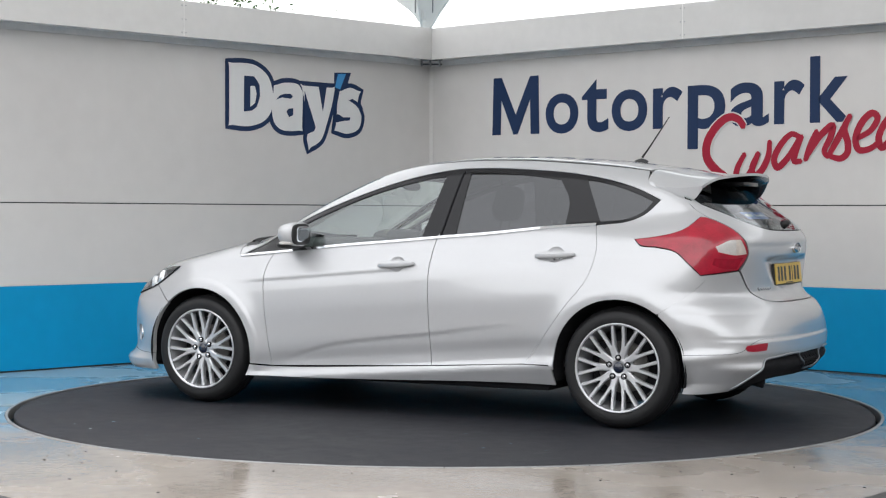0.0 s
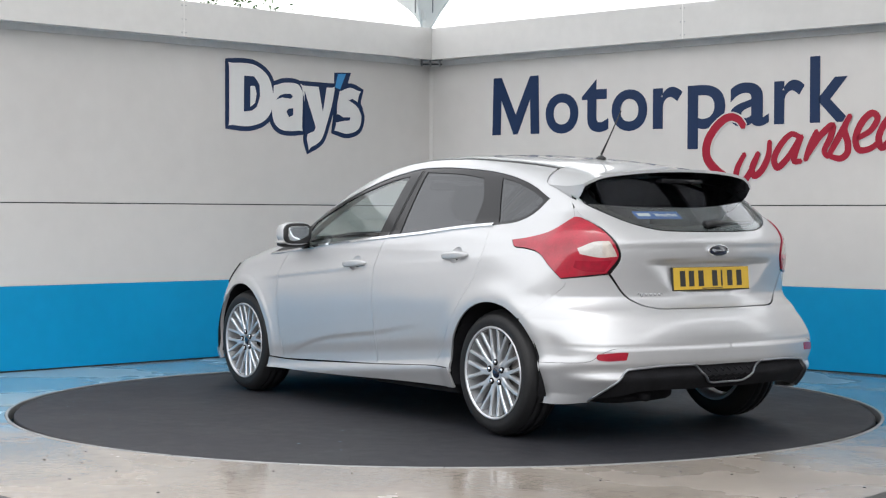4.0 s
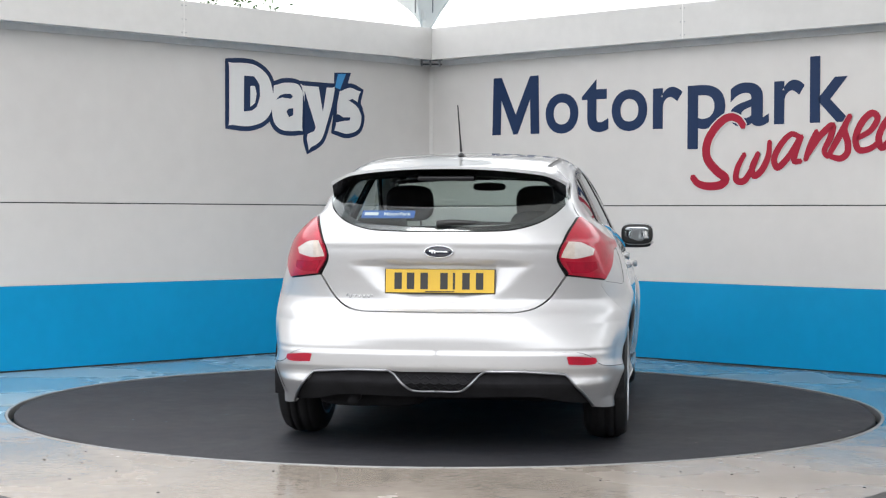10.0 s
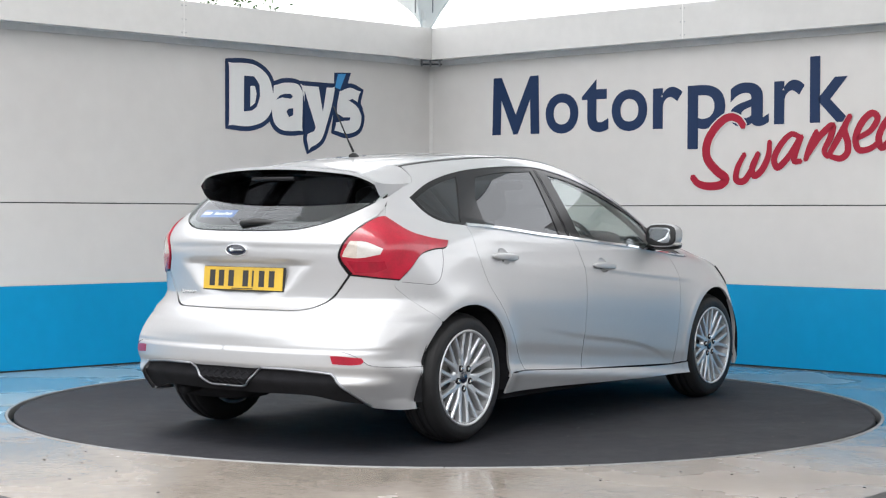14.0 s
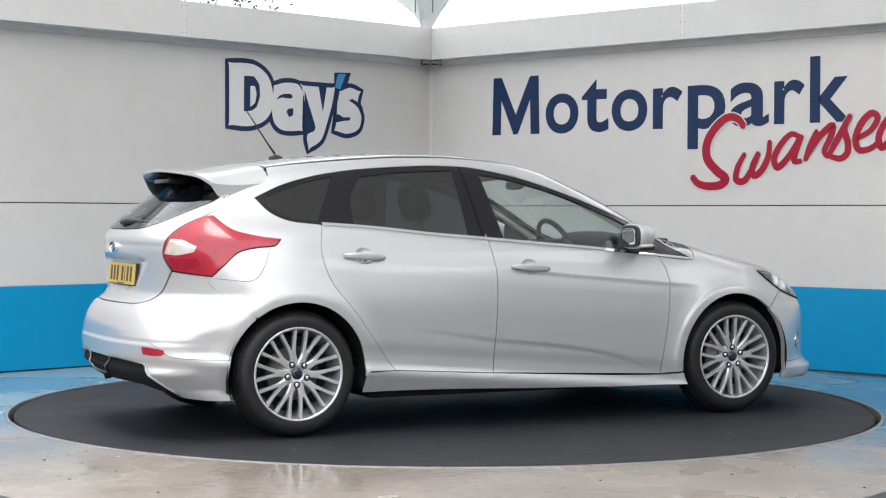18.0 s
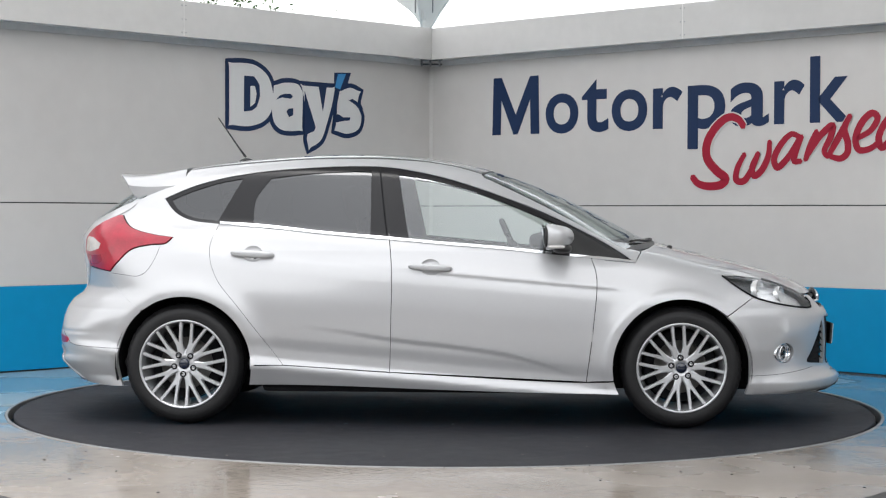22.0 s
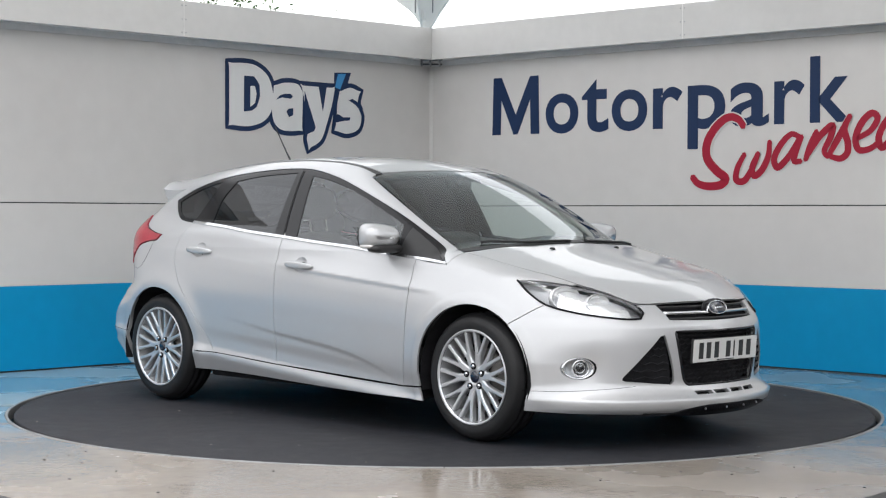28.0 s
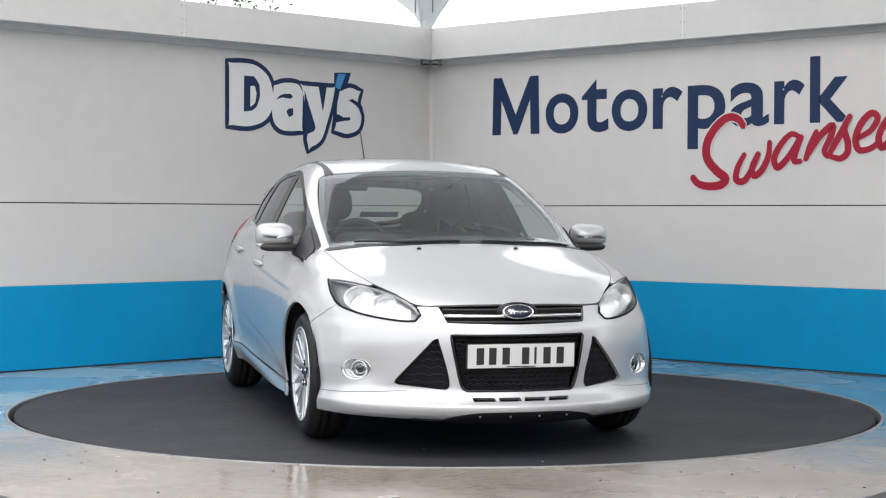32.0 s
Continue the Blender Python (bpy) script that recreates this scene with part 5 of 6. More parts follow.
def badge(name, centre, w, h, d, parent):
    """Oval badge: chrome ring round a dark blue field with a pale plain streak."""
    m = Matrix.Translation(centre) @ Vector(d).to_track_quat("Y", "Z").to_matrix().to_4x4()
    root = part(name, lathe([(0.0, 0.006), (0.8, 0.006), (0.86, 0.0045), (0.86, -0.006)], 40), M_BADGE, parent, "blue oval badge", True, m @ Matrix.Diagonal((w, 1, h, 1)))
    bm = lathe([(0.85, 0.0), (0.86, 0.0085), (0.93, 0.0105), (1.0, 0.0065), (1.0, -0.006)], 40)
    part("badge_ring", bm, M_CHROME, root, "chrome ring", True)
    bm = bmesh.new()
    tube(bm, [(0.58 - 1.16 * k / 40, 0.0075, (0.10 + 0.22 * (k < 12)) * math.sin(k * 0.95) * (1 - 0.3 * k / 40)) for k in range(41)], 0.055, n=6)
    for v in bm.verts:
        v.co.y = 0.0065 + (v.co.y - 0.0075) * 0.03
    part("badge_mark", bm, M_CHROME, root)
    return root


def skin_at(view, a, b, off=0.0):
    q = hug(view, [(a, b), (a + 1e-4, b)], off)[0]
    return Vector(q), Vector(gradient(q[None])[0])


c_, n_ = skin_at("f", 0.0, 0.672, 0.012)
part("badge_plinth", blob((c_.x - 0.03, -0.100, 0.626), (c_.x + 0.004, 0.100, 0.718), 2.2), M_GLOSS, car, "black badge plinth", True)
badge("front_badge", (c_.x + 0.004, 0, 0.672), 0.078, 0.036, (0.95, 0, 0.3), car)
c_, n_ = skin_at("r", 0.0, 0.952, 0.004)
badge("rear_badge", (c_.x, 0, 0.952), 0.072, 0.030, n_, tailgate)


def number_plate(name, m, material, parent):
    """Plate 520 x 111 mm; its characters are plain bars."""
    root = part(name, box((-0.26, -0.004, -0.0555), (0.26, 0.0, 0.0555), 0.0015), material, parent, "yellow rear number plate" if material is M_YELLOW else "white front number plate", m=m)
    for i, x in enumerate((-0.19, -0.125, -0.068, -0.02, 0.075, 0.14, 0.20)):
        w = 0.011 if i == 2 else 0.036
        part("plate_bar", box((x - w / 2, -0.001, -0.0395), (x + w / 2, 0.0008, 0.0395)), M_INK, root)
    bm = bmesh.new()
    add_box(bm, (-0.07, -0.001, -0.0525), (0.07, 0.0006, -0.0475))
    part("maker_bar", bm, M_INK, root)
    bm = bmesh.new()
    add_box(bm, (-0.265, -0.016, -0.060), (0.265, -0.0045, 0.058), 0.003)
    part("plate_backing", bm, M_BLACK, root)
    return root


number_plate("number_plate", Matrix.Translation((2.201, 0, 0.471)) @ pose(0, 0, 0, 0, 0, -90) @ pose(0, 0, 0, -4, 0, 0), M_PLATE, car)
number_plate("number_plate", Matrix.Translation((-2.017, 0, 0.812)) @ pose(0, 0, 0, 0, 0, 90) @ pose(0, 0, 0, 5, 0, 0), M_YELLOW, tailgate)

fill = sheet([("r", [(0.57, 1.235), (0.67, 1.09)]), ("r", [(0.67, 1.09), (0.605, 1.075)]), ("r", [(0.605, 1.075), (0.57, 1.235)])], (-0.75, 0.55, 0.3), h=0.02, off=-0.005, gap=0.0)
both_sides("pillar_filler", fill, M_PAINT, car, rim=0)

# lamps
TL = [("p", LAMP_T_OUT), ("p", LAMP_T_LOW), ("p", [(-1.775, 0.79, 0.815), (-1.86, 0.70, 0.828), (-1.925, 0.612, 0.84)]), ("r", [(0.605, 0.842), (0.558, 0.924), (0.59, 1.02), (0.637, 1.117)])]
tl_white = [("r", [(0.568, 0.926), (0.64, 0.920), (0.715, 0.937)]), ("r", [(0.715, 0.937), (0.722, 0.964)]), ("r", [(0.722, 0.964), (0.66, 0.996), (0.602, 1.000)]), ("r", [(0.602, 1.000), (0.580, 0.958), (0.568, 0.926)])]
tl_s, tl_b, tl_w = sheet(TL, TL_D, h=0.018, off=0.006, holes=(tl_white,), gap=0.005), sheet(TL, TL_D, h=0.03, off=-0.004, gap=-0.003), sheet(tl_white, TL_D, h=0.008, off=0.005, gap=0.0)
HL = [("p", HEAD_LOW), ("p", [HEAD_LOW[-1], HEAD_TOP[0]]), ("p", HEAD_TOP)]
hl_s, hl_b = sheet(HL, HL_D, h=0.02, off=0.004, gap=0.002), sheet(HL, HL_D, h=0.02, off=-0.042, gap=0.001)
HL_TOP_IN = [(2.018, 0.450, 0.660), (1.985, 0.478, 0.697), (1.893, 0.540, 0.742), (1.74, 0.651, 0.782), (1.62, 0.735, 0.800), (1.530, 0.787, 0.812)]
_lo, _hi = HEAD_LOW[HEAD_LOW[:, 0] > 1.70], HEAD_TOP[(HEAD_TOP[:, 0] > 1.66) & (HEAD_TOP[:, 0] < 2.0)]
_mid = (_lo.mean(0) + _hi.mean(0)) / 2
hl_in = sheet([("p", _lo + (_mid - _lo) * 0.16), ("p", _hi + (_mid - _hi) * 0.16)], HL_D, h=0.02, off=-0.034, gap=0.0)
hl_lid = sheet([("p", HEAD_TOP), ("p", HL_TOP_IN[::-1])], HL_D, h=0.02, off=-0.004, gap=0.0)
for s_ in (1, -1):
    put = (lambda q: q) if s_ > 0 else (lambda q: mirror(q))
    tl = sheet_part("tail_lamp", put(tl_s), M_REDLENS, car, "red wraparound tail lamp", rim=0.02)
    sheet_part("lamp_seal", put(tl_b), M_GLOSS, tl, rim=0.01)
    inner_half = tl_w[0][tl_w[2]][:, :, 1].mean(1) < 0.632
    sheet_part("reverse_lens", put((tl_w[0], tl_w[1], tl_w[2][~inner_half])), M_WHITELENS, tl, "clear reversing lens", rim=0.01)
    sheet_part("indicator_lens", put((tl_w[0], tl_w[1], tl_w[2][inner_half])), M_AMBER, tl, "pale amber indicator lens", rim=0.01)
    cl = sheet([("r", [(0.618, 0.850), (0.70, 0.854), (0.735, 0.872)]), ("r", [(0.735, 0.872), (0.728, 0.905)]), ("r", [(0.728, 0.905), (0.65, 0.902), (0.588, 0.908)]), ("r", [(0.588, 0.908), (0.618, 0.850)])], TL_D, h=0.02, off=0.0072, gap=0.0)
    sheet_part("brake_lens", put(cl), M_DEEPRED, tl, "dark red brake lamp field", rim=0.002)
    hl = sheet_part("headlamp", put(hl_s), M_LENS, car, "clear swept-back headlamp", rim=0)
    sheet_part("lamp_housing", put(hl_b), M_HOUSING, hl, "grey lamp housing", rim=-0.042)
    sheet_part("lamp_bezel", put(hl_in), M_BOWL, hl, "bright inner bezel", rim=0.006)
    sheet_part("lamp_brow", put(hl_lid), M_HOUSING, hl, "dark upper edge of the lamp", rim=0.01)
    for nm, c, r, sq in (("main_reflector", (1.742, 0.672, 0.726), 0.056, 1.35), ("dip_reflector", (1.868, 0.578, 0.700), 0.045, 1.3)):
        bm = lathe([(0.002, -0.05), (0.4 * r, -0.046), (0.75 * r, -0.03), (r, 0.0), (1.04 * r, -0.001), (1.06 * r, -0.03)], 28)
        m = Matrix.Translation((c[0], s_ * c[1], c[2])) @ Vector((0.9, s_ * 0.40, 0.12)).to_track_quat("Y", "Z").to_matrix().to_4x4() @ Matrix.Diagonal((sq, 1, 1, 1))
        rf = part(nm, bm, M_BOWL, hl, "bright chrome reflector", True, m)
        bm = bmesh.new()
        bmesh.ops.create_uvsphere(bm, u_segments=14, v_segments=8, radius=r * 0.22)
        part("bulb", bm, M_WHITELENS, rf, "", True, pose(0, -0.022, 0))
    bm = bmesh.new()
    low_edge = HEAD_LOW + gradient(HEAD_LOW) * 0.003
    tube(bm, [tuple(p * (1, s_, 1)) for p in np.vstack([low_edge, HEAD_TOP[:3] + gradient(HEAD_TOP[:3]) * 0.003])], 0.0050, n=6)
    part("lamp_seal", bm, M_LINER, hl, "black seal", True)
    # fog lamp in its round recess
    q, n = skin_at("f", 0.715, 0.394)
    q.y, n.y = s_ * q.y, s_ * n.y
    m = Matrix.Translation(q) @ Vector((0.80, s_ * 0.60, 0)).to_track_quat("Y", "Z").to_matrix().to_4x4()
    bm = lathe([(0.046, -0.022), (0.050, -0.004), (0.0535, -0.001), (0.057, -0.006), (0.060, -0.05)], 40)
    bm.transform(Matrix.Diagonal((1.42, 1, 0.93, 1)))
    part("fog_bezel", bm, M_CHROME, front_bumper, "oval chrome fog lamp surround", True, m)
    bm = lathe([(0.0, -0.046), (0.030, -0.044), (0.042, -0.034), (0.049, -0.012), (0.060, -0.05)], 36)
    bm.transform(Matrix.Diagonal((1.42, 1, 0.93, 1)))
    fog = part("fog_lamp", bm, M_REFLECT, car, "fog lamp in an oval silver dish", True, m)
    side_ = pose(s_ * 0.012, 0, 0)
    part("fog_lens", lathe([(0.0, -0.004), (0.020, -0.006), (0.037, -0.013)], 28), M_LENS, fog, "", True, side_)
    part("lens_ring", lathe([(0.034, -0.012), (0.036, -0.006), (0.040, -0.004), (0.043, -0.010), (0.043, -0.040)], 32), M_CHROME, fog, "chrome lens ring", True, side_)
    part("fog_projector", lathe([(0.0, -0.012), (0.014, -0.015), (0.021, -0.024), (0.034, -0.038)], 20), M_GLOSS, fog, "dark round projector lens", True, side_)
    part("projector_ring", lathe([(0.021, -0.022), (0.024, -0.020), (0.027, -0.024), (0.027, -0.036)], 24), M_CHROME, fog, "", True, side_)
    sh = sheet([("r", [(0.737, 0.457), (0.625, 0.466), (0.606, 0.464)]), ("r", [(0.606, 0.464), (0.616, 0.428)]), ("r", [(0.616, 0.428), (0.70, 0.424), (0.735, 0.428)]), ("r", [(0.735, 0.428), (0.744, 0.44), (0.737, 0.457)])], RB_D, h=0.02, off=0.003, gap=0.0)
    sheet_part("rear_reflector", put(sh), M_REDLENS, rear_bumper, "red rear reflector")

# joint line of the lip, and a dark line painting the rear bumper crease's shade
for s_ in (1, -1):
    for pts, d_ in (([(1.64, 0.87, 0.283), (1.80, 0.77, 0.285), (1.95, 0.60, 0.297), (2.03, 0.50, 0.308)], FB_D), ([(-1.695, 0.87, 0.405), (-1.85, 0.82, 0.41), (-1.98, 0.76, 0.425), (-2.03, 0.745, 0.455), (-2.07, 0.69, 0.482), (-2.12, 0.58, 0.487)], RB_D)):
        q = snapped(pts, d_)
        bm = bmesh.new()
        tube(bm, [tuple(p) for p in q * (1, s_, 1)], 0.0012, n=6)
        part("skirt_line", bm, M_LINER, front_bumper if d_ is FB_D else rear_bumper)

# model badge, as a plain bright squiggle
bm = bmesh.new()
run = hug("r", [(0.455, 0.737), (0.325, 0.737)], 0.003, step=0.004)
tube(bm, [(p[0], p[1], p[2] + 0.008 * math.sin(i * 1.05) * (1.4 if i < 6 else 0.8)) for i, p in enumerate(run)], 0.0024, n=6)
part("model_script", bm, M_REFLECT, tailgate, "bright script badge", True)

# black splitter under the front lip
lip = sheet([("f", [(0.0, 0.216), (0.20, 0.214), (0.27, 0.206), (0.34, 0.190), (0.38, 0.172)]), ("f", [(0.38, 0.168), (0.22, 0.160), (0.0, 0.158)])], (1, 0, 0), h=0.02, off=0.004, gap=0.0, sym=True)
sheet_part("lip_insert", lip, M_GLOSS, front_bumper, "black lower lip", rim=0.012)
for y in (-0.21, -0.07, 0.07, 0.21):
    q, n = skin_at("f", y, 0.198, 0.005)
    part("lip_screw", blob((q.x - 0.004, q.y - 0.005, q.z - 0.005), (q.x + 0.003, q.y + 0.005, q.z + 0.005), 2.2, 10, 6), M_STEEL, front_bumper, "", True)
bm = bmesh.new()
tube(bm, [tuple(p) for p in hug("f", [(-0.50, 0.176), (-0.25, 0.172), (0.0, 0.171), (0.25, 0.172), (0.50, 0.176)], -0.012)], 0.016, n=10)
part("splitter", bm, M_BLACK, front_bumper, "black lower splitter", True)

# rear honeycomb insert
honeycomb("insert_mesh", lambda y, z: abs(y) < 0.12 + (z - 0.30) * 1.05, -0.24, 0.24, 0.31, 0.385, rear_bumper, view="r", cell=0.045, off=-0.008, r=0.004)

# spoiler over the rear window
def spoiler():
    bm = bmesh.new()
    ny, nc = 41, 10
    top, bot = [], []
    for i in range(ny):
        y = -0.585 + 1.17 * i / (ny - 1)
        k = abs(y) / 0.585
        xf, xt = -1.432 + 0.04 * k ** 2, -1.838 + 0.13 * k ** 2.5
        zt = 1.360 - 0.048 * k ** 2.2
        rt, rb_ = [], []
        for j in range(nc + 1):
            u = j / nc
            x = xf + (xt - xf) * u
            zs = float(ROOF(np.array(x)) - CROWN(np.array(x)) * y * y)
            edge = max(0.0, k - 0.78) / 0.22
            z = zs * (1 - u ** 1.5) + zt * u ** 1.5 - edge ** 2 * (0.075 - 0.045 * u) + 0.003
            rt.append(bm.verts.new((x, y, z)))
            th = (0.014 + 0.050 * math.sin(math.pi * min(1, u * 0.9 + 0.1)) * (1 - u) ** 0.5) + 0.115 * edge ** 1.5 * (1 - u) ** 0.5
            rb_.append(bm.verts.new((x, y * (1 - 0.01 * edge), z - th)))
        top.append(rt), bot.append(rb_)
    for a, b in zip(top, top[1:]):
        for j in range(nc):
            bm.faces.new((a[j], b[j], b[j + 1], a[j + 1]))
    under = bmesh.new()
    low = [[under.verts.new(v.co) for v in row] for row in bot]
    for a, b in zip(low, low[1:]):
        for j in range(nc):
            under.faces.new((a[j], b[j], b[j + 1], a[j + 1]))
    for a, b, c, d in zip(top, top[1:], bot, bot[1:]):
        bm.faces.new((a[-1], b[-1], d[-1], c[-1]))
        bm.faces.new((a[0], b[0], d[0], c[0]))
    for i in (0, -1):
        for j in range(nc):
            bm.faces.new((top[i][j], top[i][j + 1], bot[i][j + 1], bot[i][j]))
    bmesh.ops.recalc_face_normals(bm, faces=bm.faces[:])
    return bm, under


sp_top, sp_under = spoiler()
sp = part("roof_spoiler", sp_top, M_PAINT, tailgate, "body-coloured roof spoiler", True)
part("spoiler_underside", sp_under, M_GLOSS, sp, "gloss black underside", True)
ed = sp.modifiers.new("edges", "EDGE_SPLIT")
ed.split_angle = radians(45)
bm = bmesh.new()
add_box(bm, (-1.80, -0.14, 1.292), (-1.70, 0.14, 1.316), 0.006)
part("brake_light", bm, M_GLOSS, sp, "dark high-level brake light", True)
bm = bmesh.new()
tube(bm, [(-1.992, 0.02, 1.082), (-1.985, -0.05, 1.090), (-1.950, -0.22, 1.086), (-1.905, -0.38, 1.088)], [0.030, 0.027, 0.015, 0.007], n=10, flat=0.6)
part("rear_wiper", bm, M_BLACK, tailgate, "black rear wiper", True)
st = sheet([("r", [(0.40, 1.113), (0.135, 1.113)]), ("r", [(0.135, 1.113), (0.135, 1.15)]), ("r", [(0.135, 1.15), (0.40, 1.15)]), ("r", [(0.40, 1.15), (0.40, 1.113)])], RD, h=0.04, off=-0.004, gap=0.0)
stick = sheet_part("window_sticker", st, M_STICK, rear_window, "blue dealer sticker with pale bars", rim=0)
wb = sheet([("r", [(0.385, 1.125), (0.315, 1.125)]), ("r", [(0.315, 1.125), (0.315, 1.139)]), ("r", [(0.315, 1.139), (0.385, 1.139)]), ("r", [(0.385, 1.139), (0.385, 1.125)])], RD, h=0.04, off=-0.002, gap=0.0)
sheet_part("sticker_bar", wb, M_VWHITE, stick, rim=0)
cu = bpy.data.curves.new("sticker_word", "FONT")
cu.body, cu.size, cu.extrude, cu.offset = "MotorPark", 0.027, 0.0003, 0.0006
tmp = new("sticker_word", cu)
bpy.context.view_layer.update()
me = bpy.data.meshes.new_from_object(tmp.evaluated_get(bpy.context.evaluated_depsgraph_get()))
bpy.data.objects.remove(tmp)
co = np.array([tuple(v.co) for v in me.vertices])
wide = co[:, 0].max()
flat_ = np.stack([np.full(len(co), -3.2), 0.288 - co[:, 0] / wide * 0.135, 1.124 + co[:, 1] * 0.75], 1)
laid = cast(flat_, np.broadcast_to(np.array((1.0, 0, 0)), flat_.shape), reach=1.6)
laid = laid + np.array((-0.85, 0, 0.53)) * (co[:, 2:] - 0.0015)
for v, q in zip(me.vertices, laid):
    v.co = Vector(q)
me.materials.append(M_VWHITE)
ob = new("sticker_word", me)
ob.parent = stick

# aerial, wipers, washer jets
aerial = part("aerial", blob((-1.195, -0.018, 1.418), (-1.105, 0.018, 1.455), 1.5), M_BLACK, car, "short black roof aerial", True)
bm = bmesh.new()
tube(bm, [(-1.155, 0, 1.46), (-1.20, 0, 1.52), (-1.317, 0, 1.69)], [0.007, 0.0045, 0.003], n=8)
part("whip", bm, M_BLACK, aerial, "", True)
for y0, y1, x1 in ((0.10, 0.60, 1.08), (-0.02, -0.55, 1.02)):
    a = hug("t", [(1.20, y0), (1.17, (y0 + y1) / 2), (x1 + 0.03, y1)], 0.009)
    bm = bmesh.new()
    tube(bm, [tuple(p) for p in a], 0.0065, n=8)
    part("windscreen_wiper", bm, M_BLACK, car, "", True)
for y in (0.26, -0.26):
    q, n = skin_at("t", 1.29, y, 0.0)
    part("washer_jet", blob((q.x - 0.018, q.y - 0.012, q.z - 0.006), (q.x + 0.014, q.y + 0.012, q.z + 0.010), 2.5, 12, 8), M_BLACK, car, "", True)
cowl = sheet([("t", [(1.215, 0.0), (1.195, 0.35), (1.145, 0.6), (1.09, 0.70)]), ("t", [(1.02, 0.70), (1.10, 0.55), (1.16, 0.3), (1.175, 0.0)])], (0.3, 0, 0.95), h=0.04, off=0.002, gap=0.0, sym=True)
sheet_part("scuttle", cowl, M_BLACK, car, "black plastic scuttle panel", rim=0.004)

# door handles, mirrors
for s_ in (1, -1):
    for dr, (x0, z0) in HANDLES.items():
        q, n = skin_at("s", x0, z0)
        bm = blob((x0 - 0.118, -0.013, -0.019), (x0 + 0.118, 0.013, 0.019), 3.4, 28, 14)
        run = hug("s", [(x0 - 0.12, z0 + 0.005), (x0 + 0.12, z0 - 0.005)], 0.0)
        for v in bm.verts:
            u = (v.co.x - x0) / 0.118
            w = float(np.interp(v.co.x, run[:, 0], run[:, 1]))
            v.co = Vector((v.co.x, s_ * (w + 0.022 - 0.016 * u ** 6 + v.co.y * (1 - 0.25 * u * u)), z0 + 0.002 - 0.006 * u + v.co.z * (1 - 0.22 * u * u)))
        bmesh.ops.recalc_face_normals(bm, faces=bm.faces[:])
        part("door_handle", bm, M_PAINT, FRAME[s_][dr], "body-coloured pull handle", True)
        cv, cn, cf = sheet(CUPS[dr], SIDE_D, h=0.009, gap=0.0)
        rad = (cv - np.array((x0, q.y, z0 + 0.004))) / (0.052, 1.0, 0.043)
        rad[:, 1] = 0
        k = np.clip((rad ** 2).sum(1), 0, 1)
        cv = cv - cn * (0.022 * (1 - k ** 2))[:, None]
        cn = cn - 0.7 * rad * k[:, None]
        cup = (cv, cn / np.linalg.norm(cn, axis=1, keepdims=True), cf)
        sheet_part("handle_recess", cup if s_ > 0 else mirror(cup), M_PAINT, FRAME[s_][dr], rim=0)
    mir = part("door_mirror", blob((0.560, min(s_ * 0.80, s_ * 1.0), 0.952), (0.737, max(s_ * 0.80, s_ * 1.0), 1.074), 3.3), M_PAINT, car, "body-coloured door mirror", True)
    for v in mir.data.vertices:
        k = (v.co.x - 0.659) / 0.07
        v.co.z += (-0.012 * k if v.co.z > 1.01 else 0.014 * k)
        v.co.y -= s_ * 0.055 * max(0, min(k, 1)) ** 2 * min(1, max(0, (abs(v.co.y) - 0.80) / 0.16)) ** 1.5
        v.co.x = max(v.co.x, 0.590)
    mir.data.update()
    part("mirror_base", blob((0.625, min(s_ * 0.77, s_ * 0.985), 0.926), (0.725, max(s_ * 0.77, s_ * 0.985), 0.974), 3.0), M_BLACK, mir, "black lower housing", True)
    part("mirror_shroud", blob((0.579, min(s_ * 0.802, s_ * 0.996), 0.950), (0.601, max(s_ * 0.802, s_ * 0.996), 1.073), 3.6), M_BLACK, mir, "", True)
    part("mirror_glass", blob((-0.005, -0.075, -0.045), (0.005, 0.075, 0.045), 5.0), M_MIRROR, mir, "", True, pose(0.579, s_ * 0.897, 1.012, 0, -7, s_ * 3))
    part("side_repeater", blob((0.592, min(s_ * 0.90, s_ * 1.0015), 0.950), (0.690, max(s_ * 0.90, s_ * 1.0015), 0.972), 3.4), M_WHITELENS, mir, "clear indicator strip", True)
    sail = sheet([("s", [(0.70, 0.918), (1.02, 0.888)]), ("s", [(1.02, 0.892), (0.80, 1.018), (0.72, 1.06)]), ("s", [(0.72, 1.06), (0.70, 0.918)])], SIDE_D, h=0.05, off=0.001, gap=0.0)
    sheet_part("mirror_sail", sail if s_ > 0 else mirror(sail), M_BLACK, car, rim=0.004)

# fuel flap outline, right side only
ff = np.vstack([hug("s", [(-1.478, 0.961), (-1.505, 0.885), (-1.553, 0.812), (-1.60, 0.792), (-1.66, 0.797), (-1.752, 0.806)], 0.0006)]) * (1, -1, 1)
bm = bmesh.new()
tube(bm, [tuple(p) for p in ff], 0.0011, n=6)
part("fuel_flap_joint", bm, M_TRIM, car)

# dark structure behind the joints, wheel arches, floor
def tub():
    bm = bmesh.new()
    add_box(bm, (-1.45, -0.60, 0.185), (2.00, 0.60, 0.30), 0.03)
    add_box(bm, (-0.93, -0.80, 0.175), (0.90, 0.80, 0.29), 0.02)
    return bm


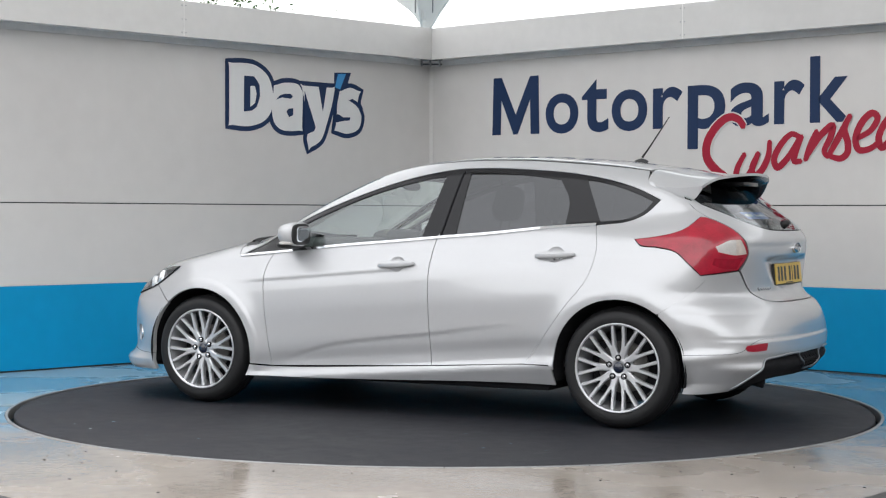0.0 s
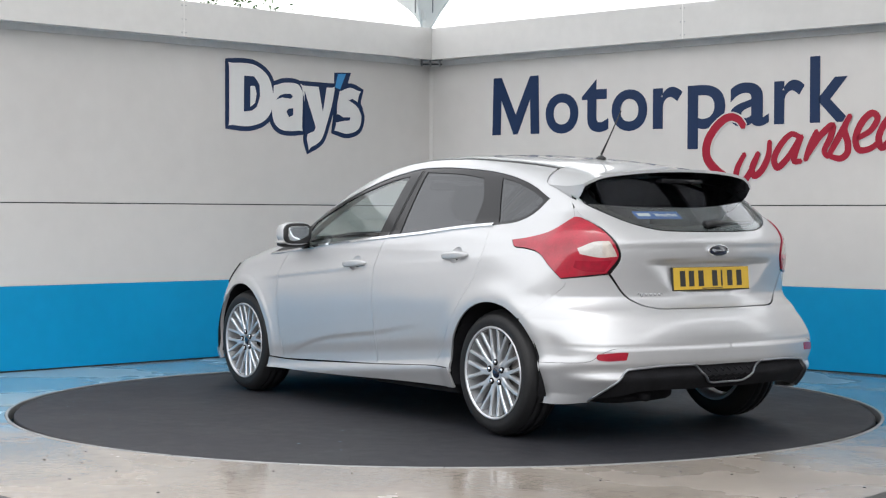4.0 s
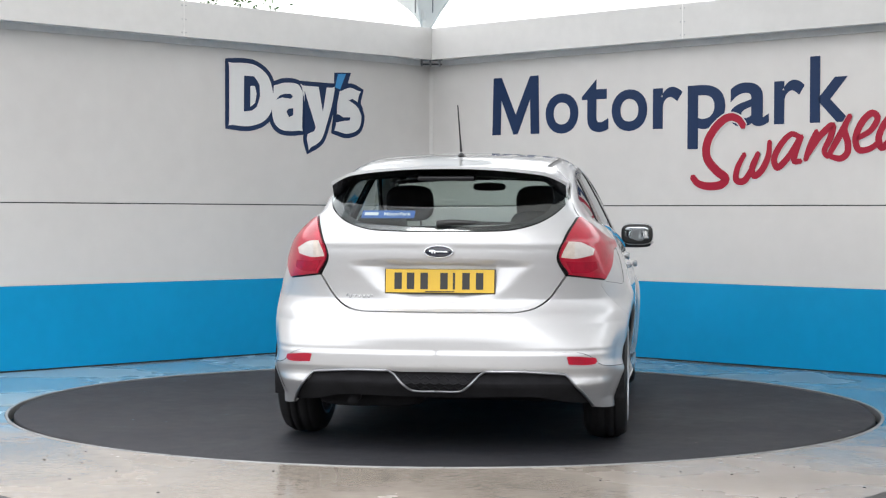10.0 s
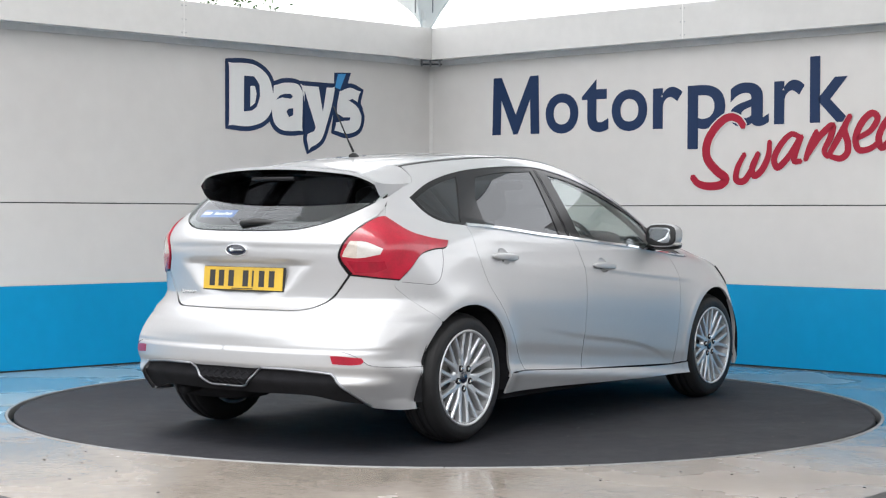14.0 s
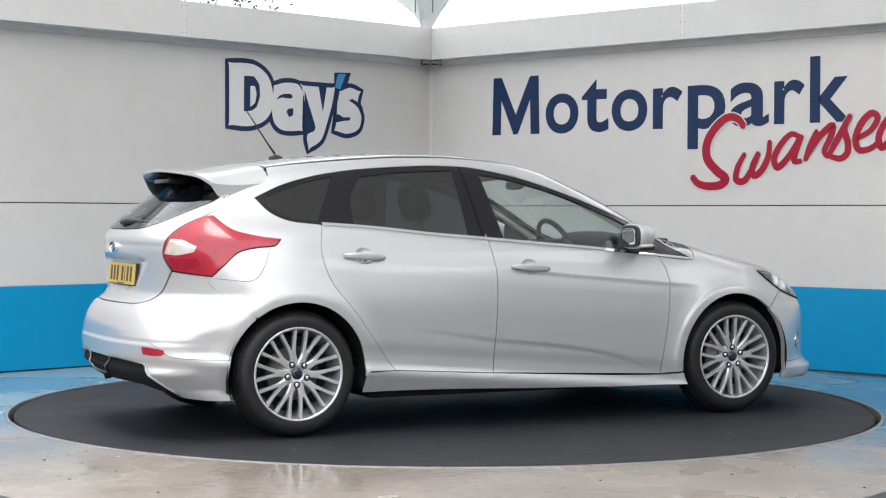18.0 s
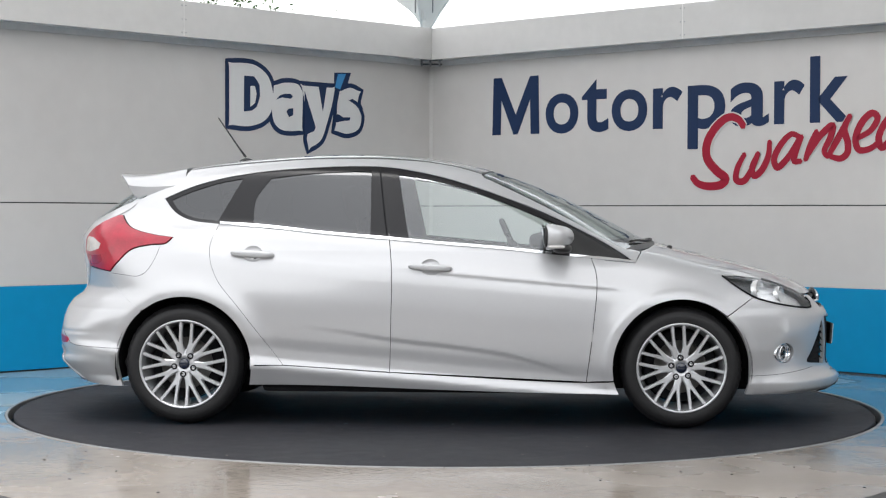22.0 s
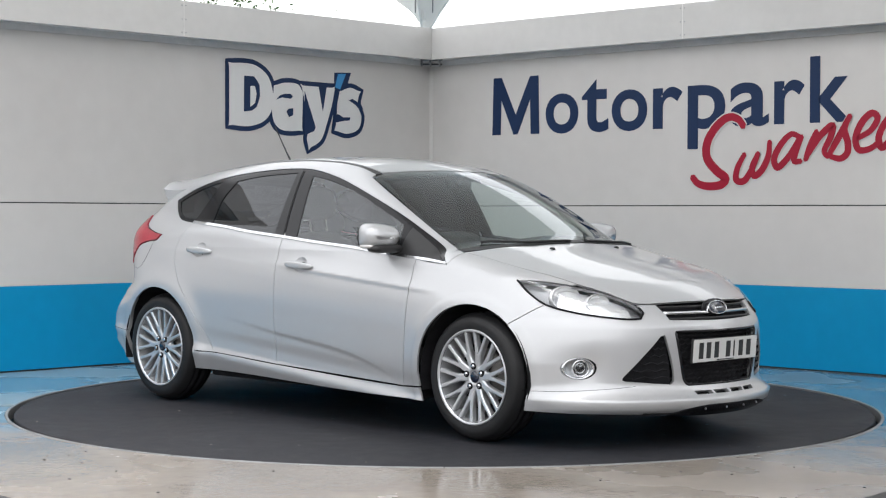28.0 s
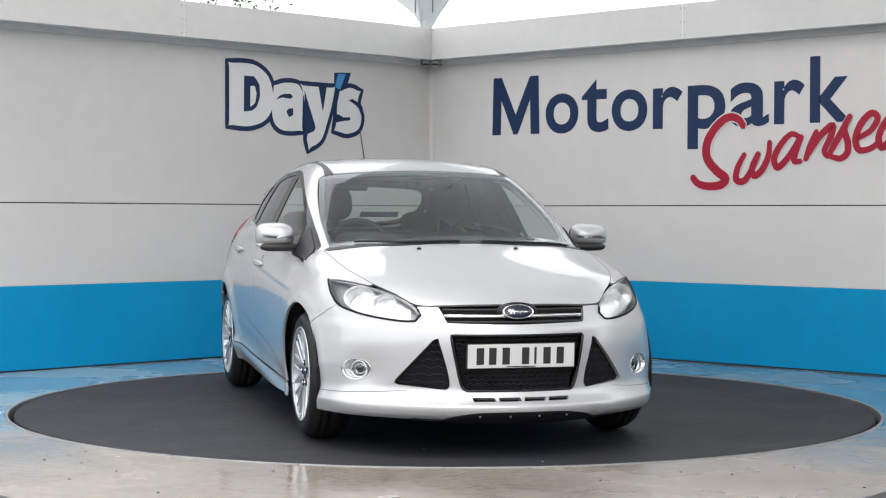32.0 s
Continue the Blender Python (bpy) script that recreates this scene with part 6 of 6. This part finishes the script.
part("underbody", tub(), M_LINER, car)
inner = [sheet([("s", [(-0.97, 0.32), (-0.97, 0.90)]), ("s", [(-0.97, 0.93), (0.0, 0.87), (0.80, 0.80)]), ("s", [(0.80, 0.80), (0.80, 0.27)]), ("s", [(0.80, 0.27), (-0.97, 0.32)])], SIDE_D, h=0.05, off=-0.02, gap=0.0)]
inner.append(sheet([("p", [(0.9, 0.85, 0.80), (1.25, 0.76, 0.80), (1.5, 0.74, 0.78)]), ("s", [(1.53, 0.75), (1.60, 0.66)]), ("s", arc(AXLE_F, 48, 175, 0.385, 14)), ("s", [(0.9, 0.35), (0.87, 0.80)])], SIDE_D, h=0.05, off=-0.02, gap=0.0))
inner.append(sheet([("s", [(-1.40, 1.06), (-1.0, 1.03)]), ("s", [(-1.0, 1.03), (-0.95, 0.40)]), ("s", arc(AXLE_R, 10, 130, 0.385, 14)), ("s", [(-1.60, 0.66), (-1.72, 0.76), (-1.66, 0.92), (-1.40, 1.0)])], SIDE_D, h=0.05, off=-0.02, gap=0.0))
for q in inner:
    both_sides("inner_panel", q, M_TRIM, car, rim=0)
q = sheet([("f", [(0.0, 0.60), (0.36, 0.60), (0.42, 0.69)]), ("p", [(2.0, 0.44, 0.70), (1.85, 0.56, 0.765)]), ("p", [(1.85, 0.56, 0.765), (1.55, 0.66, 0.84), (1.2, 0.70, 0.91)]), ("t", [(1.2, 0.69), (1.21, 0.0)])], (0.4, 0, 0.9), h=0.06, off=-0.03, gap=0.0, sym=True)
sheet_part("bonnet_lining", q, M_LINER, car, rim=0)
q = sheet([("r", [(0.0, 0.45), (0.50, 0.45), (0.62, 0.80), (0.60, 0.92), (0.63, 1.12)]), ("r", [(0.63, 1.12), (0.56, 1.14), (0.46, 1.075), (0.0, 1.03)])], (-0.97, 0, 0.22), h=0.06, off=-0.035, gap=0.0, sym=True)
sheet_part("tailgate_lining", q, M_TRIM, car, rim=0)
for ax in (AXLE_F, AXLE_R):
    for s_ in (1, -1):
        bm = bmesh.new()
        ang = [radians(-14 + i * 208 / 20) for i in range(21)]
        ra = [(ax + 0.372 * math.cos(a), HUB_Z + 0.372 * math.sin(a)) for a in ang]
        ya, yb = 0.868, 0.50
        A, B = [bm.verts.new((x, s_ * ya, z)) for x, z in ra], [bm.verts.new((x, s_ * yb, z)) for x, z in ra]
        for i in range(20):
            bm.faces.new((A[i], A[i + 1], B[i + 1], B[i]))
        bm.faces.new(B)
        part("arch_liner", bm, M_LINER, car, "black wheel arch liner")

# wheels
def build_wheel():
    root = part("wheel", lathe([(0.2165, 0.100), (0.210, 0.06), (0.200, 0.0), (0.195, -0.09), (0.215, -0.105), (0.226, -0.10), (0.226, 0.098), (0.231, 0.104), (0.228, 0.110), (0.221, 0.107), (0.2175, 0.101)], 72), M_ALLOY, car, "silver alloy wheel", True)
    prof = [(0.222, 0.100), (0.246, 0.106), (0.268, 0.1085), (0.284, 0.105), (0.294, 0.098), (0.2965, 0.0965), (0.304, 0.086), (0.3125, 0.072), (0.3185, 0.058), (0.3205, 0.050), (0.3145, 0.047), (0.3145, 0.041), (0.3225, 0.038), (0.3235, 0.010), (0.3165, 0.007), (0.3165, 0.000),
            (0.3165, -0.007), (0.3235, -0.010), (0.3225, -0.045), (0.3165, -0.049), (0.3205, -0.055), (0.314, -0.072), (0.300, -0.093), (0.27, -0.108), (0.222, -0.100)]
    bm = lathe(prof, 96)
    # cross grooves in the tread
    for v in bm.verts:
        r = math.hypot(v.co.x, v.co.z)
        a = math.atan2(v.co.z, v.co.x)
        if r > 0.300 and int((a + math.pi) / (2 * math.pi) * 96 + 0.5) % 2:
            k = 1 - 0.0032 / r
            v.co.x, v.co.z = v.co.x * k, v.co.z * k
    part("tyre", bm, M_RUBBER, root, "black low-profile tyre", True)
    for k in range(10):
        bm = bmesh.new()
        a = radians(36 * k + 18)
        def at(r, da, y):
            return Vector((r * math.sin(a + da), y, r * math.cos(a + da)))
        # stem, then two arms to the rim
        for pts, w in (([(0.045, 0, 0.083), (0.080, 0, 0.087), (0.118, 0, 0.090)], (0.020, 0.0175, 0.0185)), ([(0.100, radians(3.4), 0.089), (0.155, radians(7.6), 0.094), (0.219, radians(10.4), 0.101)], (0.0108, 0.0086, 0.0098)),
                       ([(0.100, -radians(3.4), 0.089), (0.155, -radians(7.6), 0.094), (0.219, -radians(10.4), 0.101)], (0.0108, 0.0086, 0.0098))):
            ring = []
            for (r, da, y), ww in zip(pts, w):
                c = at(r, da, y)
                t = Vector((math.cos(a + da), 0, -math.sin(a + da)))
                ring.append([bm.verts.new(c + t * ww * 0.62 ), bm.verts.new(c - t * ww * 0.62), bm.verts.new(c - t * ww + Vector((0, -0.006, 0))), bm.verts.new(c - t * ww * 0.9 + Vector((0, -0.032, 0))), bm.verts.new(c + t * ww * 0.9 + Vector((0, -0.032, 0))), bm.verts.new(c + t * ww + Vector((0, -0.006, 0)))])
            for u, v in zip(ring, ring[1:]):
                for i in range(6):
                    bm.faces.new((u[i], u[(i + 1) % 6], v[(i + 1) % 6], v[i]))
            bm.faces.new(ring[0])
            bm.faces.new(ring[-1][::-1])
        bmesh.ops.recalc_face_normals(bm, faces=bm.faces[:])
        part("spoke", bm, M_ALLOY, root, "forked silver spoke")
    part("hub", lathe([(0.0, 0.080), (0.030, 0.080), (0.032, 0.084), (0.050, 0.084), (0.072, 0.076), (0.076, 0.05)], 40), M_ALLOY, root, "", True)
    part("hub_cap", lathe([(0.0, 0.090), (0.020, 0.089), (0.027, 0.086), (0.029, 0.080)], 28), M_BADGE, root, "dark blue centre cap", True)
    for k in range(5):
        a = radians(72 * k)
        part("wheel_nut", lathe([(0.0, 0.096), (0.006, 0.0955), (0.0105, 0.091), (0.0105, 0.070)], 6), M_CHROME, root, "", False, pose(0.054 * math.sin(a), 0, 0.054 * math.cos(a)))
        # flat black ring, paints the shade of the hole round the nut
        part("nut_shade_ring", lathe([(0.010, 0.0885), (0.0165, 0.0892), (0.0170, 0.080)], 18), M_LINER, root, "", True, pose(0.054 * math.sin(a), 0, 0.054 * math.cos(a)))
    # the rim stands out over the tyre's bead
    for ob in [root] + [c for c in root.children if c.name.startswith("spoke")]:
        ob.data.transform(Matrix.Diagonal((1.033, 1, 1.033, 1)))
    part("brake_disc", lathe([(0.05, 0.030), (0.09, 0.030), (0.092, 0.012), (0.139, 0.012), (0.139, -0.008), (0.05, -0.008)], 48), M_IRON, root, "grey brake disc", True)
    # added black disc, stands in for the shade behind the spokes
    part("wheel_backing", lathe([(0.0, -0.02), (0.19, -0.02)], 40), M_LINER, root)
    bm = bmesh.new()
    tube(bm, [(0.212, 0.104, -0.05), (0.205, 0.112, -0.048)], 0.003, n=6)
    part("valve", bm, M_BLACK, root)
    return root


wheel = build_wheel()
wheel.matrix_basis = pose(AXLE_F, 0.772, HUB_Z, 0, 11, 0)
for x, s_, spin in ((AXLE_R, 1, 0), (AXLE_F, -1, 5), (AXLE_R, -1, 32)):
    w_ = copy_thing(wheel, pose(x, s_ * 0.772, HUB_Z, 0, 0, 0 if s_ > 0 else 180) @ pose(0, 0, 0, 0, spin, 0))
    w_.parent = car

# exhaust, its metal coloured black to stand for the shade under the car
bm = bmesh.new()
tube(bm, [(-1.60, 0.42, 0.25), (-1.93, 0.42, 0.25), (-2.0, 0.42, 0.235)], 0.026, n=18)
part("exhaust_pipe", bm, M_LINER, car, "", True)
part("silencer", blob((-1.90, 0.10, 0.19), (-1.62, 0.62, 0.30), 4.0), M_LINER, car, "rear silencer, blackened for the shade under the car", True)

# ---- cabin ----
def seat(y, x=0.0):
    root = part("front_seat", blob((x - 0.28, y - 0.25, 0.30), (x + 0.28, y + 0.25, 0.58), 3.2), M_CLOTH, car, "charcoal cloth front seat", True)
    bm = blob((-0.075, -0.25, 0.0), (0.075, 0.25, 0.60), 3.0)
    part("backrest", bm, M_CLOTH, root, "", True, pose(x - 0.26, y, 0.46, 0, -19, 0))
    bm = blob((-0.055, -0.135, 0.0), (0.055, 0.135, 0.20), 3.4)
    hr = part("headrest", bm, M_CLOTH, root, "", True, pose(x - 0.455, y, 1.095, 0, -14, 0))
    for dy in (-0.06, 0.06):
        part("headrest_post", tube(bmesh.new(), [(-0.01, dy, -0.07), (0.0, dy, 0.05)], 0.006, n=8), M_IRON, hr)
    return root


seat(0.37), seat(-0.37)
bench = part("rear_seat", blob((-1.05, -0.62, 0.30), (-0.52, 0.62, 0.58), 4.0), M_CLOTH, car, "charcoal cloth rear bench", True)
part("bench_back", blob((-0.08, -0.62, 0.0), (0.08, 0.62, 0.58), 4.0), M_CLOTH, bench, "", True, pose(-1.05, 0, 0.46, 0, -20, 0))
for y in (-0.40, 0.40):
    part("rear_headrest", blob((-0.05, -0.13, 0.0), (0.05, 0.13, 0.15), 3.0), M_CLOTH, bench, "", True, pose(-1.245, y, 1.0, 0, -15, 0))
part("dashboard", blob((0.52, -0.70, 0.62), (1.10, 0.70, 0.985), 4.0), M_TRIM, car, "dark moulded dashboard", True)
part("instrument_hood", blob((0.50, -0.56, 0.93), (0.78, -0.20, 1.035), 3.0), M_TRIM, car, "", True)
sw = part("steering_wheel", bmesh.new(), M_TRIM, car, "black steering wheel", True, Matrix.Translation((0.42, -0.38, 0.93)) @ pose(0, 0, 0, 0, -24, 0))
bm = bmesh.new()
tube(bm, [(0, 0.18 * math.cos(2 * math.pi * i / 32), 0.18 * math.sin(2 * math.pi * i / 32)) for i in range(33)], 0.015, n=10)
for a in (0, 180, 270):
    tube(bm, [(0, 0, 0), (0, 0.17 * math.cos(radians(a)), 0.17 * math.sin(radians(a)))], 0.018, n=8)
bm.to_mesh(sw.data)
bm.free()
part("wheel_boss", blob((-0.03, -0.07, -0.06), (0.03, 0.07, 0.06), 3), M_TRIM, sw, "", True)
bm = blob((0.33, -0.10, 1.275), (0.355, 0.10, 1.325), 3.5)
rm = part("interior_mirror", bm, M_BLACK, car, "black interior mirror", True)
part("mirror_stem", blob((0.335, -0.04, 1.285), (0.405, 0.04, 1.328), 3.0), M_BLACK, rm, "", True)
part("parcel_shelf", blob((-1.95, -0.55, 1.015), (-1.28, 0.55, 1.04), 6.0), M_TRIM, car, "dark parcel shelf", True)
part("cabin_floor", box((-1.7, -0.72, 0.30), (0.9, 0.72, 0.34), 0.01), M_TRIM, car)
q = sheet([("t", [(0.24, 0.0), (0.20, 0.45)]), ("t", [(0.20, 0.46), (-0.05, 0.52), (-0.6, 0.525), (-1.1, 0.515), (-1.42, 0.49)]), ("t", [(-1.42, 0.47), (-1.45, 0.0)])], (0, 0, 1), h=0.06, off=-0.03, gap=0.0, sym=True)
sheet_part("headlining", q, M_LINING, car, rim=0)
for s_ in (1, -1):
    a = snapped([(1.0, 0.745, 0.965), (0.8, 0.71, 1.06), (0.55, 0.66, 1.18), (0.25, 0.60, 1.315), (0.0, 0.575, 1.375)], UP)
    a = a - gradient(a) * 0.05
    bm = bmesh.new()
    tube(bm, [tuple(p * (1, s_, 1)) for p in a], 0.018, n=10)
    part("pillar_trim", bm, M_LINING, car, "", True)
cp = sheet([("p", [(-1.42, 0.56, 1.30), (-1.60, 0.60, 1.20), (-1.68, 0.64, 1.12)]), ("s", [(-1.60, 1.08), (-1.45, 1.08)]), ("s", [(-1.44, 1.12), (-1.52, 1.21)]), ("s", [(-1.50, 1.23), (-1.35, 1.295), (-1.10, 1.345)]), ("p", [(-1.10, 0.57, 1.37), (-1.35, 0.53, 1.34)])], UP, h=0.05, off=-0.022, gap=0.0)
both_sides("rear_pillar_trim", cp, M_LINING, car, "pale rear pillar trim", rim=0)


# heading of the car, in degrees, against time
TURN = [(0, 153.14), (1, 146.18), (2, 139.18), (3, 132.17), (6, 111.12), (7, 104.15), (8, 97.03), (9, 89.9), (10, 82.82), (11, 75.67), (12, 68.56), (13, 61.41), (14, 54.24), (17, 32.79), (18, 25.67), (19, 18.54), (20, 11.43), (21, 4.28), (22, -2.85), (23, -9.88), (24, -16.95), (25, -24.2), (28, -45.23), (29, -52.62), (30, -59.97), (31, -67.34), (32, -74.71)]


def motions():
    """Car and deck turn together on the turntable's axis."""
    walk(turntable, [(t, pose(0, 0, 0, 0, 0, a)) for t, a in TURN])
    walk(car, [(t, pose(0, 0, 0, 0, 0, a) @ CAR_OFF) for t, a in TURN])


motions()
